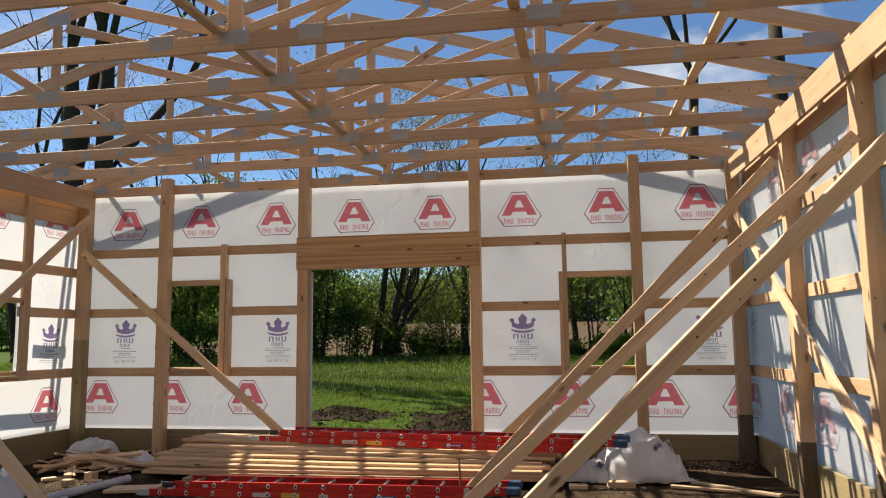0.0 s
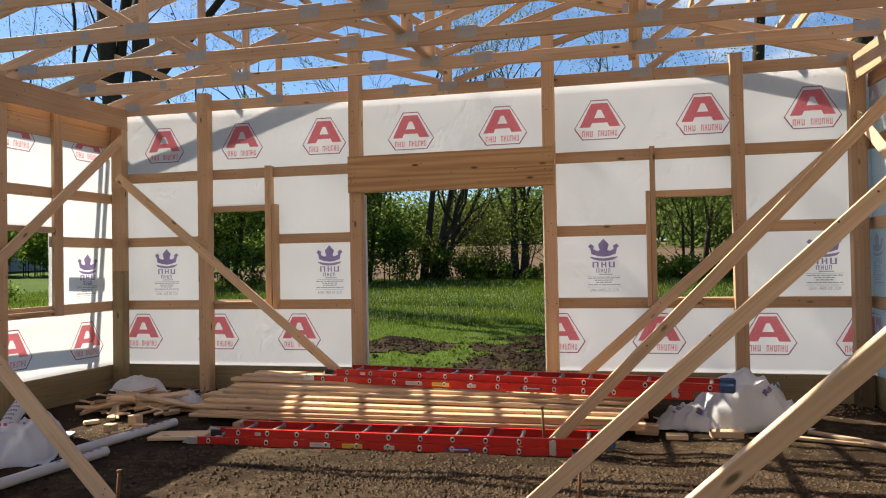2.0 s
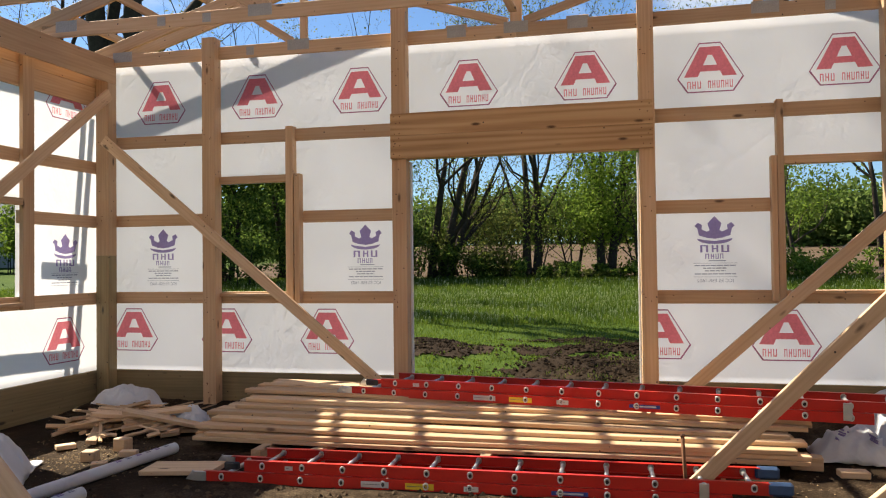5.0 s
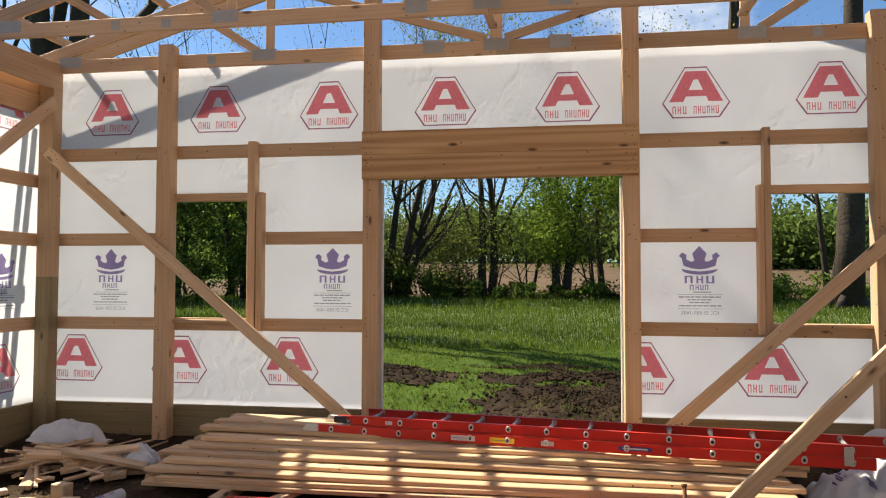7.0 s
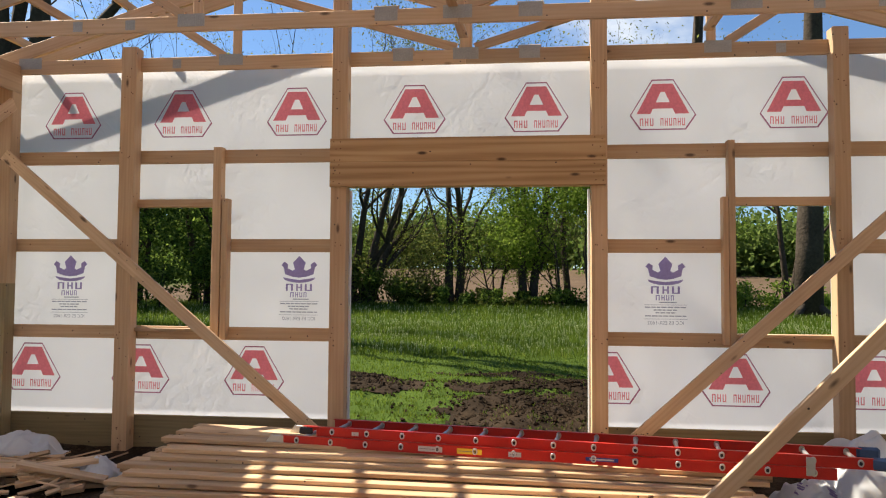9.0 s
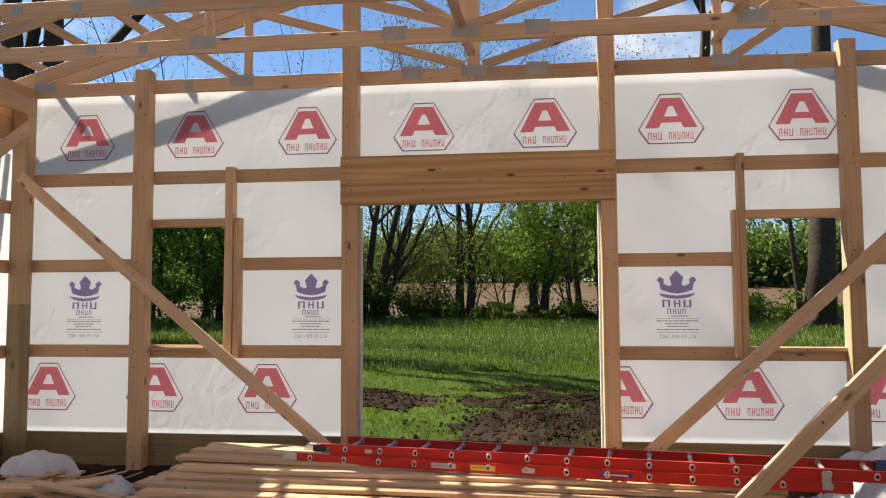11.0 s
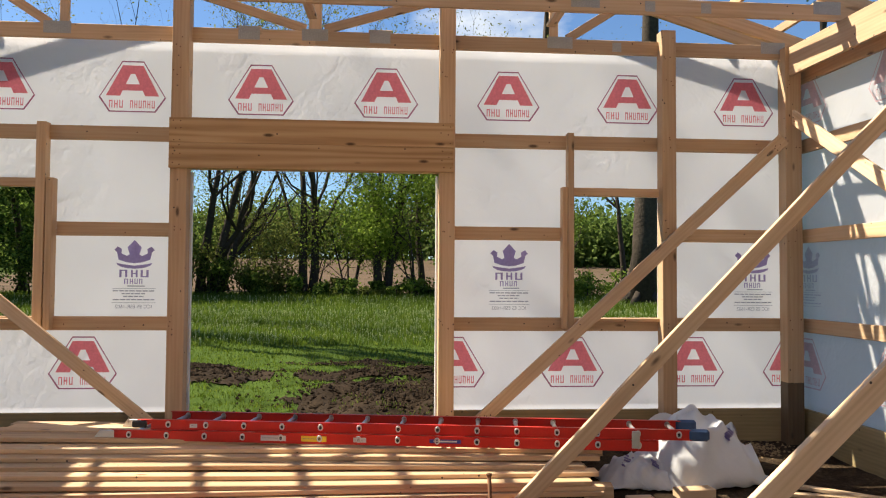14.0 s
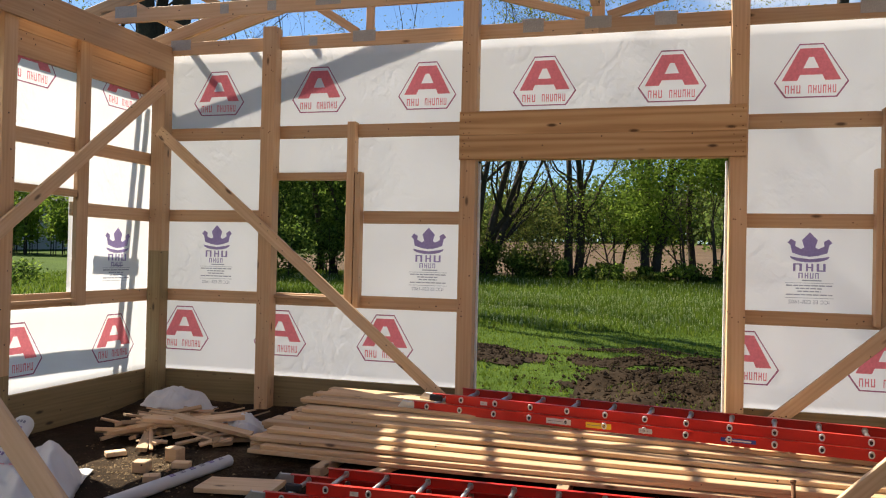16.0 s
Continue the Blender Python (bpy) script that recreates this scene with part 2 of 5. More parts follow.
def meadow_material():
    """Grass, with the ploughed field beyond the tree line."""
    m, n, l, b = material("meadow", 0.95)
    tc = n.new("ShaderNodeTexCoord")
    fine = noise_at(n, l, tc.outputs["Object"], 18, 6, 0.65)
    broad = noise_at(n, l, tc.outputs["Object"], 0.5, 4, 0.5)
    r = ramp(n, [(0.3, (0.028, 0.052, 0.007)), (0.55, (0.052, 0.085, 0.012)), (0.75, (0.085, 0.115, 0.021))])
    l.new(mixed(n, l, "MIX", 0.4, fine.outputs[0], broad.outputs[0]), r.inputs[0])
    soil = ramp(n, [(0.3, (0.07, 0.046, 0.029)), (0.7, (0.125, 0.084, 0.053))])
    l.new(noise_at(n, l, tc.outputs["Object"], 1.5, 5, 0.6, (0.15, 1, 1)).outputs[0], soil.inputs[0])
    sep = n.new("ShaderNodeSeparateXYZ")
    l.new(tc.outputs["Object"], sep.inputs[0])
    edge = n.new("ShaderNodeMapRange")
    edge.inputs["From Min"].default_value, edge.inputs["From Max"].default_value = 37.6, 39.4
    l.new(sep.outputs["Y"], edge.inputs["Value"])
    flank = n.new("ShaderNodeMapRange")
    flank.inputs["From Min"].default_value, flank.inputs["From Max"].default_value = -27, -24
    l.new(sep.outputs["X"], flank.inputs["Value"])
    where = mixed(n, l, "MULTIPLY", 1.0, edge.outputs[0], flank.outputs[0])
    l.new(mixed(n, l, "MIX", where, r.outputs[0], soil.outputs[0]), b.inputs["Base Color"])
    bumped(n, l, b, fine.outputs[0], 0.6, 0.05)
    return m


MEADOW = meadow_material()

# ---- mesh helpers ----


def mesh_of(bm, name, mat, smooth=False):
    me = bpy.data.meshes.new(name)
    bm.to_mesh(me)
    bm.free()
    me.materials.append(mat)
    if smooth:
        for p in me.polygons:
            p.use_smooth = True
    return me


def part(name, bm, mat, parent=None, label="", at=None, smooth=False):
    ob = new(name, mesh_of(bm, name, mat, smooth) if isinstance(bm, bmesh.types.BMesh) else bm)
    if parent is not None:
        ob.parent = parent
    if at is not None:
        ob.matrix_basis = at
    if label:
        ob["label"] = label
    return ob


def box(bm, lo, hi, bevel=0.0):
    vs = [bm.verts.new((x, y, z)) for x in (lo[0], hi[0]) for y in (lo[1], hi[1]) for z in (lo[2], hi[2])]
    fs = [bm.faces.new([vs[i] for i in q]) for q in ((0, 1, 3, 2), (4, 6, 7, 5), (0, 4, 5, 1), (2, 3, 7, 6), (0, 2, 6, 4), (1, 5, 7, 3))]
    if bevel:
        es = list({e for f in fs for e in f.edges})
        bmesh.ops.bevel(bm, geom=es, offset=bevel, segments=1, affect="EDGES")
    return bm


def stick_mesh(length, width, thick, bevel=0.004, warp=0.0, seed=0, cuts=0):
    """A board along x, width in y, thickness in z, its middle at the origin."""
    bm = bmesh.new()
    n = max(1, cuts)
    rng = random.Random(seed)
    ph = rng.uniform(0, 6)
    rings = []
    c = min(bevel, thick * 0.3)
    w, t = width / 2, thick / 2
    prof = [(-w + c, -t), (w - c, -t), (w, -t + c), (w, t - c), (w - c, t), (-w + c, t), (-w, t - c), (-w, -t + c)]
    for i in range(n + 1):
        u = i / n
        dy = warp * math.sin(u * math.pi * 1.3 + ph) if warp else 0
        dz = warp * 0.7 * math.sin(u * math.pi * 1.7 + ph * 2) if warp else 0
        rings.append([bm.verts.new(((u - 0.5) * length, y + dy, z + dz)) for y, z in prof])
    for a, b in zip(rings, rings[1:]):
        for i in range(8):
            bm.faces.new((a[i], a[(i + 1) % 8], b[(i + 1) % 8], b[i]))
    bm.faces.new(rings[0][::-1])
    bm.faces.new(rings[-1])
    bmesh.ops.recalc_face_normals(bm, faces=bm.faces)
    return bm


def span(p0, p1, side=(0, 0, 1)):
    """A pose whose x runs from p0 to p1 and whose y (a board's width) leans towards side."""
    p0, p1 = Vector(p0), Vector(p1)
    x = (p1 - p0).normalized()
    z = x.cross(Vector(side)).normalized()
    y = z.cross(x)
    m = Matrix((x, y, z)).transposed().to_4x4()
    m.translation = (p0 + p1) / 2
    return m


def board(name, p0, p1, width, thick, mat, parent=None, side=(0, 0, 1), label="", warp=0.0, seed=0):
    length = (Vector(p1) - Vector(p0)).length
    bm = stick_mesh(length, width, thick, warp=warp, seed=seed, cuts=8 if warp else 1)
    return part(name, bm, mat, parent, label, span(p0, p1, side))


def tube(bm, pts, radii, sides=8, cap=True):
    rings = []
    ref = Vector((0.31, 0.17, 0.93))
    for i, (p, r) in enumerate(zip(pts, radii)):
        d = (Vector(pts[min(i + 1, len(pts) - 1)]) - Vector(pts[max(i - 1, 0)])).normalized()
        a = d.cross(ref).normalized() if abs(d.dot(ref)) < 0.98 else d.cross(Vector((1, 0, 0))).normalized()
        b = d.cross(a)
        rings.append([bm.verts.new(Vector(p) + r * (math.cos(k * math.tau / sides) * a + math.sin(k * math.tau / sides) * b)) for k in range(sides)])
    for a, b in zip(rings, rings[1:]):
        for k in range(sides):
            bm.faces.new((a[k], a[(k + 1) % sides], b[(k + 1) % sides], b[k]))
    if cap:
        bm.faces.new(rings[0][::-1])
        bm.faces.new(rings[-1])


def anchor(name, m, **tags):
    ob = new(name)
    ob.empty_display_size = 0.2
    ob.matrix_basis = m if isinstance(m, Matrix) else Matrix.Translation(m)
    return tagged(ob, **tags)


# ---- the plan ----
XL, XR, YF, YB = -7.517, 2.237, 12.0, -2.4      # wrap planes: side walls, far wall, open end behind
XC = (XL + XR) / 2
TOP = 3.93                                       # top of the wrap on the far wall
GIRTS = [(1.17, 1.30), (2.05, 2.18), (2.95, 3.085)]
SKIRT = (0.02, 0.41)
DOOR = (-3.79, -1.445, 2.68)
WIN_A = (-6.0, -5.165, 1.285, 2.50)
WIN_B = (-0.127, 0.745, 1.30, 2.49)
BEAM = (3.70, 3.985)

# ---- ground ----


MOUNDS = [(-4.7, 16.2, 0.8, 0.7, 0.16), (-1.7, 16.3, 1.4, 0.45, 0.14), (-2.4, 17.9, 0.9, 0.3, 0.06), (-1.3, 14.4, 1.0, 0.6, 0.08)]
CHURNED = [(-1.2, 14.4, 1.9, 1.5), (-4.8, 16.2, 1.1, 0.9), (-2.5, 17.95, 1.2, 0.32), (-1.6, 16.4, 1.7, 0.55), (1.6, 15.0, 1.5, 1.4), (-6.6, 14.2, 1.2, 0.8)]


def hollow(x, y):
    """Height of the ground: level pad inside, a churned strip outside the far wall, a gentle lawn beyond."""
    h = 0.0
    if y > 11.2:
        h += 0.08 * min(1, (y - 11.2) / 0.8)
    if y > 12.3:
        h += 0.10 * min(1.0, (y - 12.3) / 6)
    # the meadow climbs to the hedge line, and the field beyond it climbs on
    if y > 18:
        h += 0.70 * min(1.0, (y - 18) / 19)
    if y > 37:
        h += 0.05 * (min(y, 100) - 37)
    inside = XL - 0.3 < x < XR + 0.3 and y < 12.1
    amp = 0.022 if inside else 0.05
    h += amp * (noise.noise((x * 1.3, y * 1.3, 0)) + 0.5 * noise.noise((x * 4.1, y * 4.1, 3)))
    if not inside and 12.1 < y < 17.5 and -9 < x < 5:
        fade = min(1, (y - 12.1) / 0.6) * max(0, min(1, (17.5 - y) / 2.5))
        h += fade * (0.10 * noise.noise((x * 0.9, y * 1.6, 7)) + 0.07 * noise.noise((x * 3.3, y * 3.3, 9)))
        # spoil thrown up in low mounds
        for cx, cy, rx, ry, top in MOUNDS:
            h += top * math.exp(-((x - cx) / rx) ** 2 - ((y - cy) / ry) ** 2)
    return h


def muddy(x, y):
    """Where the turf is churned away outside the door opening."""
    rag = 0.8 * noise.noise((x * 0.9, y * 0.9, 12)) + 0.6 * noise.noise((x * 2.6, y * 2.6, 15))
    if y < 13.1 + 0.5 * rag:
        return True
    return any(((x - cx) / rx) ** 2 + ((y - cy) / ry) ** 2 + 0.8 * rag < 1 for cx, cy, rx, ry in CHURNED)


def crumb(x, y):
    return 0.012 * abs(noise.noise((x * 6.5, y * 6.5, 31))) + 0.012 * abs(noise.noise((x * 15, y * 15, 33)))


def sheet(name, xs, ys, mat, lift=0.0, rough=False):
    bm = bmesh.new()
    g = [[bm.verts.new((x, y, hollow(x, y) + lift + (crumb(x, y) if rough else 0))) for y in ys] for x in xs]
    for a, b in zip(g, g[1:]):
        for i in range(len(ys) - 1):
            bm.faces.new((a[i], b[i], b[i + 1], a[i + 1]))
    return part(name, bm, mat, smooth=True)


def steps(a, b, d):
    n = max(1, round((b - a) / d))
    return [a + (b - a) * i / n for i in range(n + 1)]


gx = [-600, -300, -150, -80, -45, -28] + steps(-20, -9, 1.0) + steps(-8.9, 4.2, 0.12) + steps(5, 20, 1.0) + [28, 45, 80, 150, 300, 600]
gy = [-600, -300, -100, -40, -15] + steps(-6, 4, 0.5) + steps(4.2, 18, 0.12) + steps(19, 44, 1.0) + [52, 60, 75, 90, 100, 102, 150, 300, 600]
ground = sheet("ground", gx, gy, MEADOW)
tagged(ground, "mown green lawn running out to a bare ploughed field", "ground", kind="structure")
floor = sheet("floor", steps(XL - 0.75, XR + 0.75, 0.055), steps(-4, 4, 0.25) + steps(4.05, 12.25, 0.055), SOIL, 0.012, True)
tagged(floor, "trodden brown earth floor with loose crumbs of soil", "floor", kind="structure")


# ---- walls ----
def pierced(rects, lo, hi, place, thick):
    """A thin solid sheet from lo to hi (u, v) with rectangular holes; place(u, v, d) gives the point d behind the face."""
    us = sorted({lo[0], hi[0], *(r[0] for r in rects), *(r[1] for r in rects)})
    vs = sorted({lo[1], hi[1], *(r[2] for r in rects), *(r[3] for r in rects)})
    us = sorted({u for a, b in zip(us, us[1:]) for u in steps(a, b, 0.12)})
    vs = sorted({v for a, b in zip(vs, vs[1:]) for v in steps(a, b, 0.12)})
    bm = bmesh.new()
    pts = {}

    def at(i, j, d):
        if (i, j, d) not in pts:
            u, v = us[i], vs[j]
            sag = 0.012 * noise.noise((u * 1.7, v * 0.9, 5)) + 0.006 * noise.noise((u * 5, v * 2.2, 8))
            pts[i, j, d] = bm.verts.new(place(u, v, d * thick + sag * 0.6))
        return pts[i, j, d]

    def solid(i, j):
        if not (0 <= i < len(us) - 1 and 0 <= j < len(vs) - 1):
            return False
        u, v = (us[i] + us[i + 1]) / 2, (vs[j] + vs[j + 1]) / 2
        return not any(a < u < b and c < v < d for a, b, c, d in rects)

    for i in range(len(us) - 1):
        for j in range(len(vs) - 1):
            if not solid(i, j):
                continue
            bm.faces.new((at(i, j, 0), at(i + 1, j, 0), at(i + 1, j + 1, 0), at(i, j + 1, 0)))
            bm.faces.new((at(i, j, 1), at(i, j + 1, 1), at(i + 1, j + 1, 1), at(i + 1, j, 1)))
            for di, dj, a, b in ((-1, 0, (0, 1), (0, 0)), (1, 0, (1, 0), (1, 1)), (0, -1, (0, 0), (1, 0)), (0, 1, (1, 1), (0, 1))):
                if not solid(i + di, j + dj):
                    bm.faces.new((at(i + a[0], j + a[1], 0), at(i + a[0], j + a[1], 1), at(i + b[0], j + b[1], 1), at(i + b[0], j + b[1], 0)))
    bmesh.ops.recalc_face_normals(bm, faces=bm.faces)
    return bm


# far wall
far_bm = pierced([(DOOR[0] - 0.01, DOOR[1] + 0.01, -1, DOOR[2] + 0.05), WIN_A, WIN_B], (XL, SKIRT[1] - 0.06), (XR, TOP), lambda u, v, d: (u, YF + d, v), 0.003)
wall_north = part("wall_north", far_bm, WRAP, smooth=True)
tagged(wall_north, "post-frame wall sheeted in white printed house wrap", "wall", kind="structure")
FP = [(-6.05, 0.155), (-3.865, 0.155), (-1.37, 0.15), (0.80, 0.14)]
for x, w in FP:
    tall = x in (-3.865, -1.37)
    board("post", (x, 11.885, -0.1), (x, 11.885, 4.75 if tall else 4.12), w, 0.145, PINE, wall_north, (1, 0, 0))
CL, CR = XL + 0.13, XR - 0.175
for x in (CL, CR):
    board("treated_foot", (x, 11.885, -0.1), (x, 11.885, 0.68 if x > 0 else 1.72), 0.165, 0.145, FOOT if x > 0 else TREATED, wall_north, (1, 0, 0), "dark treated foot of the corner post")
    board("post", (x, 11.885, 0.68 if x > 0 else 1.72), (x, 11.885, 3.99), 0.165, 0.145, PINE, wall_north, (1, 0, 0))


def girt_run(parent, z0, z1, gaps, a, b, place, mat=PINE, name="girt"):
    cur = a
    for g0, g1 in gaps + [(b, b)]:
        if g0 - cur > 0.02:
            board(name, place(cur + 0.001, (z0 + z1) / 2), place(g0 - 0.001, (z0 + z1) / 2), z1 - z0, 0.036, mat, parent)
        cur = g1


def on_far(u, v):
    return (u, 11.979, v)


door_gap = (DOOR[0], DOOR[1])
for i, (z0, z1) in enumerate(GIRTS):
    gaps = [door_gap] if i < 2 else []
    if i == 1:
        gaps = [(WIN_A[0], -5.0), door_gap, (-0.24, WIN_B[1])]
    girt_run(wall_north, z0, z1, gaps, XL + 0.03, XR - 0.03, on_far)
for a, b in ((XL + 0.02, DOOR[0]), (DOOR[1], XR - 0.02)):
    board("skirt_board", (a, 11.976, (SKIRT[0] + SKIRT[1]) / 2), (b, 11.976, (SKIRT[0] + SKIRT[1]) / 2), SKIRT[1] - SKIRT[0], 0.038, TREATED, wall_north, label="greenish treated skirt board")
for z in (2.795, 3.03):
    board("header_board", (-3.945, 11.792, z - 0.001), (-1.315, 11.792, z), 0.234, 0.036, HEADER, wall_north, label="wide knotty header plank over the door opening", seed=3)
board("header_soffit", (-3.79, 11.885, 2.70), (-1.445, 11.885, 2.70), 0.145, 0.036, PINE, wall_north, (0, 1, 0))


def window_frame(name, w, stud_a, stud_b, label):
    x0, x1, z0, z1 = w
    f = anchor(name, ((x0 + x1) / 2, 11.93, z0), label=label, category="window opening", kind="structure")
    inv = f.matrix_basis.inverted()

    def bit(nm, p0, p1, wd, th, side):
        o = board(nm, p0, p1, wd, th, PINE, None, side)
        o.parent = f
        o.matrix_basis = inv @ o.matrix_basis
        return o
    bit("window_head", (x0 - 0.05, 11.955, z1 + 0.04), (x1 + 0.03, 11.955, z1 + 0.04), 0.078, 0.088, (0, 0, 1))
    bit("window_sill", (x0, 11.955, z0 - 0.02), (x1, 11.955, z0 - 0.02), 0.10, 0.036, (0, 1, 0))
    for (xa, wa, za, zb) in (stud_a, stud_b):
        bit("window_jamb", (xa, 11.935, za), (xa, 11.935, zb), wa, 0.11, (1, 0, 0))
    return f


window_frame("window_1", WIN_A, (-5.125, 0.085, 1.18, 3.10), (-5.04, 0.06, 1.18, 2.58), "unglazed square window opening framed in raw pine")
window_frame("window_2", WIN_B, (-0.155, 0.06, 1.20, 3.10), (-0.213, 0.05, 1.20, 2.57), "unglazed tall window opening framed in raw pine")
tagged(board("door_jamb", (0.765, 11.935, 1.2), (0.765, 11.935, 3.12), 0.04, 0.11, PINE, wall_north, (1, 0, 0)))
for x in (DOOR[0] + 0.012, DOOR[1] - 0.012):
    board("wrap_edge", (x, 11.975, 0.1), (x, 11.975, 2.66), 0.02, 0.05, SHEET, wall_north, (1, 0, 0), "white wrap folded round the door post")


# side walls
def side_wall(name, x_wrap, inward, holes, label, girts, posts):
    bm = pierced(holes, (YB, SKIRT[1] - 0.06), (YF, TOP - 0.02), lambda u, v, d: (x_wrap - inward * d, u, v), 0.003)
    w = part(name, bm, WRAP, smooth=True)
    tagged(w, label, "wall", kind="structure")
    for y in posts:
        x = x_wrap + inward * (0.04 + 0.072)
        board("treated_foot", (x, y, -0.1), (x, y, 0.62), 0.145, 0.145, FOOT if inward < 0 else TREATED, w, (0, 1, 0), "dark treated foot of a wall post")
        board("post", (x, y, 0.62), (x, y, 4.05), 0.145, 0.145, PINE, w, (0, 1, 0))
    for z0, z1 in girts:
        gaps = [(h[0], h[1]) for h in holes if h[2] < (z0 + z1) / 2 < h[3]]
        girt_run(w, z0, z1, gaps, YB, YF - 0.06, lambda u, v: (x_wrap + inward * 0.021, u, v))
    board("skirt_board", (x_wrap + inward * 0.024, YB, 0.215), (x_wrap + inward * 0.024, YF - 0.06, 0.215), 0.39, 0.038, TREATED, w, label="greenish treated skirt board")
    # carrying beams on both faces of the posts
    board("inner_beam", (x_wrap + inward * 0.205, YB, sum(BEAM) / 2), (x_wrap + inward * 0.205, YF - 0.05, sum(BEAM) / 2), 0.285, 0.038, PINE, w)
    board("outer_beam", (x_wrap + inward * 0.021, YB, sum(BEAM) / 2 - 0.05), (x_wrap + inward * 0.021, YF - 0.06, sum(BEAM) / 2 - 0.05), 0.285, 0.036, PINE, w)
    return w


WIN_L = (9.92, 10.72, 1.245, 2.22)
POSTS_Y = [9.84, 7.35, 4.9, 2.45, 0.0, -2.3]
wall_west = side_wall("wall_west", XL, 1, [WIN_L], "side wall of white house wrap on raw posts and girts", [(1.165, 1.30), (2.04, 2.175), (2.66, 2.795)], POSTS_Y)
wall_east = side_wall("wall_east", XR, -1, [], "sunlit side wall of white house wrap on raw posts and girts", [(1.165, 1.30), (2.05, 2.185), (2.95, 3.085)], [9.75, 7.85, 5.25, 2.45, 0.0, -2.3])
board("window_jamb", (XL + 0.065, 10.80, 1.166), (XL + 0.065, 10.80, 3.75), 0.15, 0.05, PINE, wall_west, (0, 1, 0))
board("window_sill", (XL + 0.06, 9.92, 1.225), (XL + 0.06, 10.72, 1.225), 0.10, 0.036, PINE, wall_west, (1, 0, 0))
board("window_head", (XL + 0.06, 9.92, 2.255), (XL + 0.06, 10.72, 2.255), 0.07, 0.07, PINE, wall_west)
board("outer_beam", (XL + 0.021, YB, 3.538), (XL + 0.021, YF - 0.06, 3.538), 0.22, 0.036, PINE, wall_west)
# the side walls splay a little towards the open end
SPLAY = 0.035
for w, s in ((wall_west, -1), (wall_east, 1)):
    px = XL if s < 0 else XR
    w.matrix_basis = Matrix.Translation((px, YF, 0)) @ pose(0, 0, 0, 0, 0, s * math.degrees(SPLAY)) @ Matrix.Translation((-px, -YF, 0))


# ---- printed marks on the wrap (seen from inside, so mirrored) ----


def prism(bm, pts, d=0.0012, hole=None):
    vs = [bm.verts.new((x, -d, z)) for x, z in pts]
    if hole:
        hs = [bm.verts.new((x, -d, z)) for x, z in hole]
        n = len(vs)
        for i in range(n):
            bm.faces.new((vs[i], vs[(i + 1) % n], hs[(i + 1) % n], hs[i]))
    else:
        bm.faces.new(vs)


HEX = [(-0.31, -0.10), (-0.10, 0.247), (0.10, 0.247), (0.31, -0.10), (0.215, -0.24), (-0.215, -0.24)]


def bars(bm, rows):
    for x0, x1, z0, z1 in rows:
        prism(bm, [(x0, z0), (x1, z0), (x1, z1), (x0, z1)])


def letters(bm, widths, x0, z0, z1):
    """A row of plain strokes the size of lettering: two uprights and a bar each."""
    x = x0
    for k, w in enumerate(widths):
        g, t, h = w * 0.86, w * 0.24, (z1 - z0) * 0.16
        zb = (z1 - h, (z0 + z1 - h) / 2, z0)[k % 3]
        bars(bm, [(x, x + t, z0, z1), (x + g - t, x + g, z0, z1), (x + t, x + g - t, zb, zb + h)])
        x += w * 1.25


def hexagon_mesh():
    bm = bmesh.new()
    prism(bm, HEX, hole=[(x * 0.955, z * 0.95) for x, z in HEX])
    # the large mark: two slanting legs joined at the top, and a bar
    prism(bm, [(-0.245, -0.085), (-0.115, -0.085), (-0.02, 0.125), (-0.05, 0.205), (-0.095, 0.205)])
    prism(bm, [(0.245, -0.085), (0.095, 0.205), (0.05, 0.205), (0.02, 0.125), (0.115, -0.085)])
    prism(bm, [(-0.05, 0.205), (-0.02, 0.125), (0.02, 0.125), (0.05, 0.205)])
    prism(bm, [(-0.092, -0.034), (-0.065, 0.026), (0.065, 0.026), (0.092, -0.034)])
    letters(bm, [0.032] * 6, -0.022, -0.20, -0.127)
    letters(bm, [0.038] * 3, -0.215, -0.20, -0.127)
    me = mesh_of(bm, "printed_hexagon", RED_INK)
    me.materials.append(MAROON_INK)
    for p in me.polygons[:6]:
        p.material_index = 1
    return me


def crown_mesh():
    bm = bmesh.new()
    arc = [(0.165 * math.cos(a), 0.03 + 0.055 * math.sin(a)) for a in (math.pi + math.pi * k / 8 for k in range(9))]
    prism(bm, arc + [(0.11, 0.018), (0.0, 0.004), (-0.11, 0.018)])
    prism(bm, [(-0.16, 0.13), (-0.185, 0.15), (-0.155, 0.185), (-0.115, 0.16), (-0.12, 0.12), (-0.07, 0.095), (-0.07, 0.035), (-0.145, 0.06)])
    prism(bm, [(0.16, 0.13), (0.145, 0.06), (0.07, 0.035), (0.07, 0.095), (0.12, 0.12), (0.115, 0.16), (0.155, 0.185), (0.185, 0.15)])
    prism(bm, [(-0.07, 0.035), (-0.07, 0.095), (-0.045, 0.11), (-0.065, 0.175), (0.0, 0.245), (0.065, 0.175), (0.045, 0.11), (0.07, 0.095), (0.07, 0.035), (0.0, 0.026)])
    letters(bm, [0.085, 0.07, 0.085], -0.135, -0.105, -0.035)
    letters(bm, [0.042, 0.034, 0.034, 0.034], -0.09, -0.168, -0.118)
    return mesh_of(bm, "printed_crown", BLUE_INK)


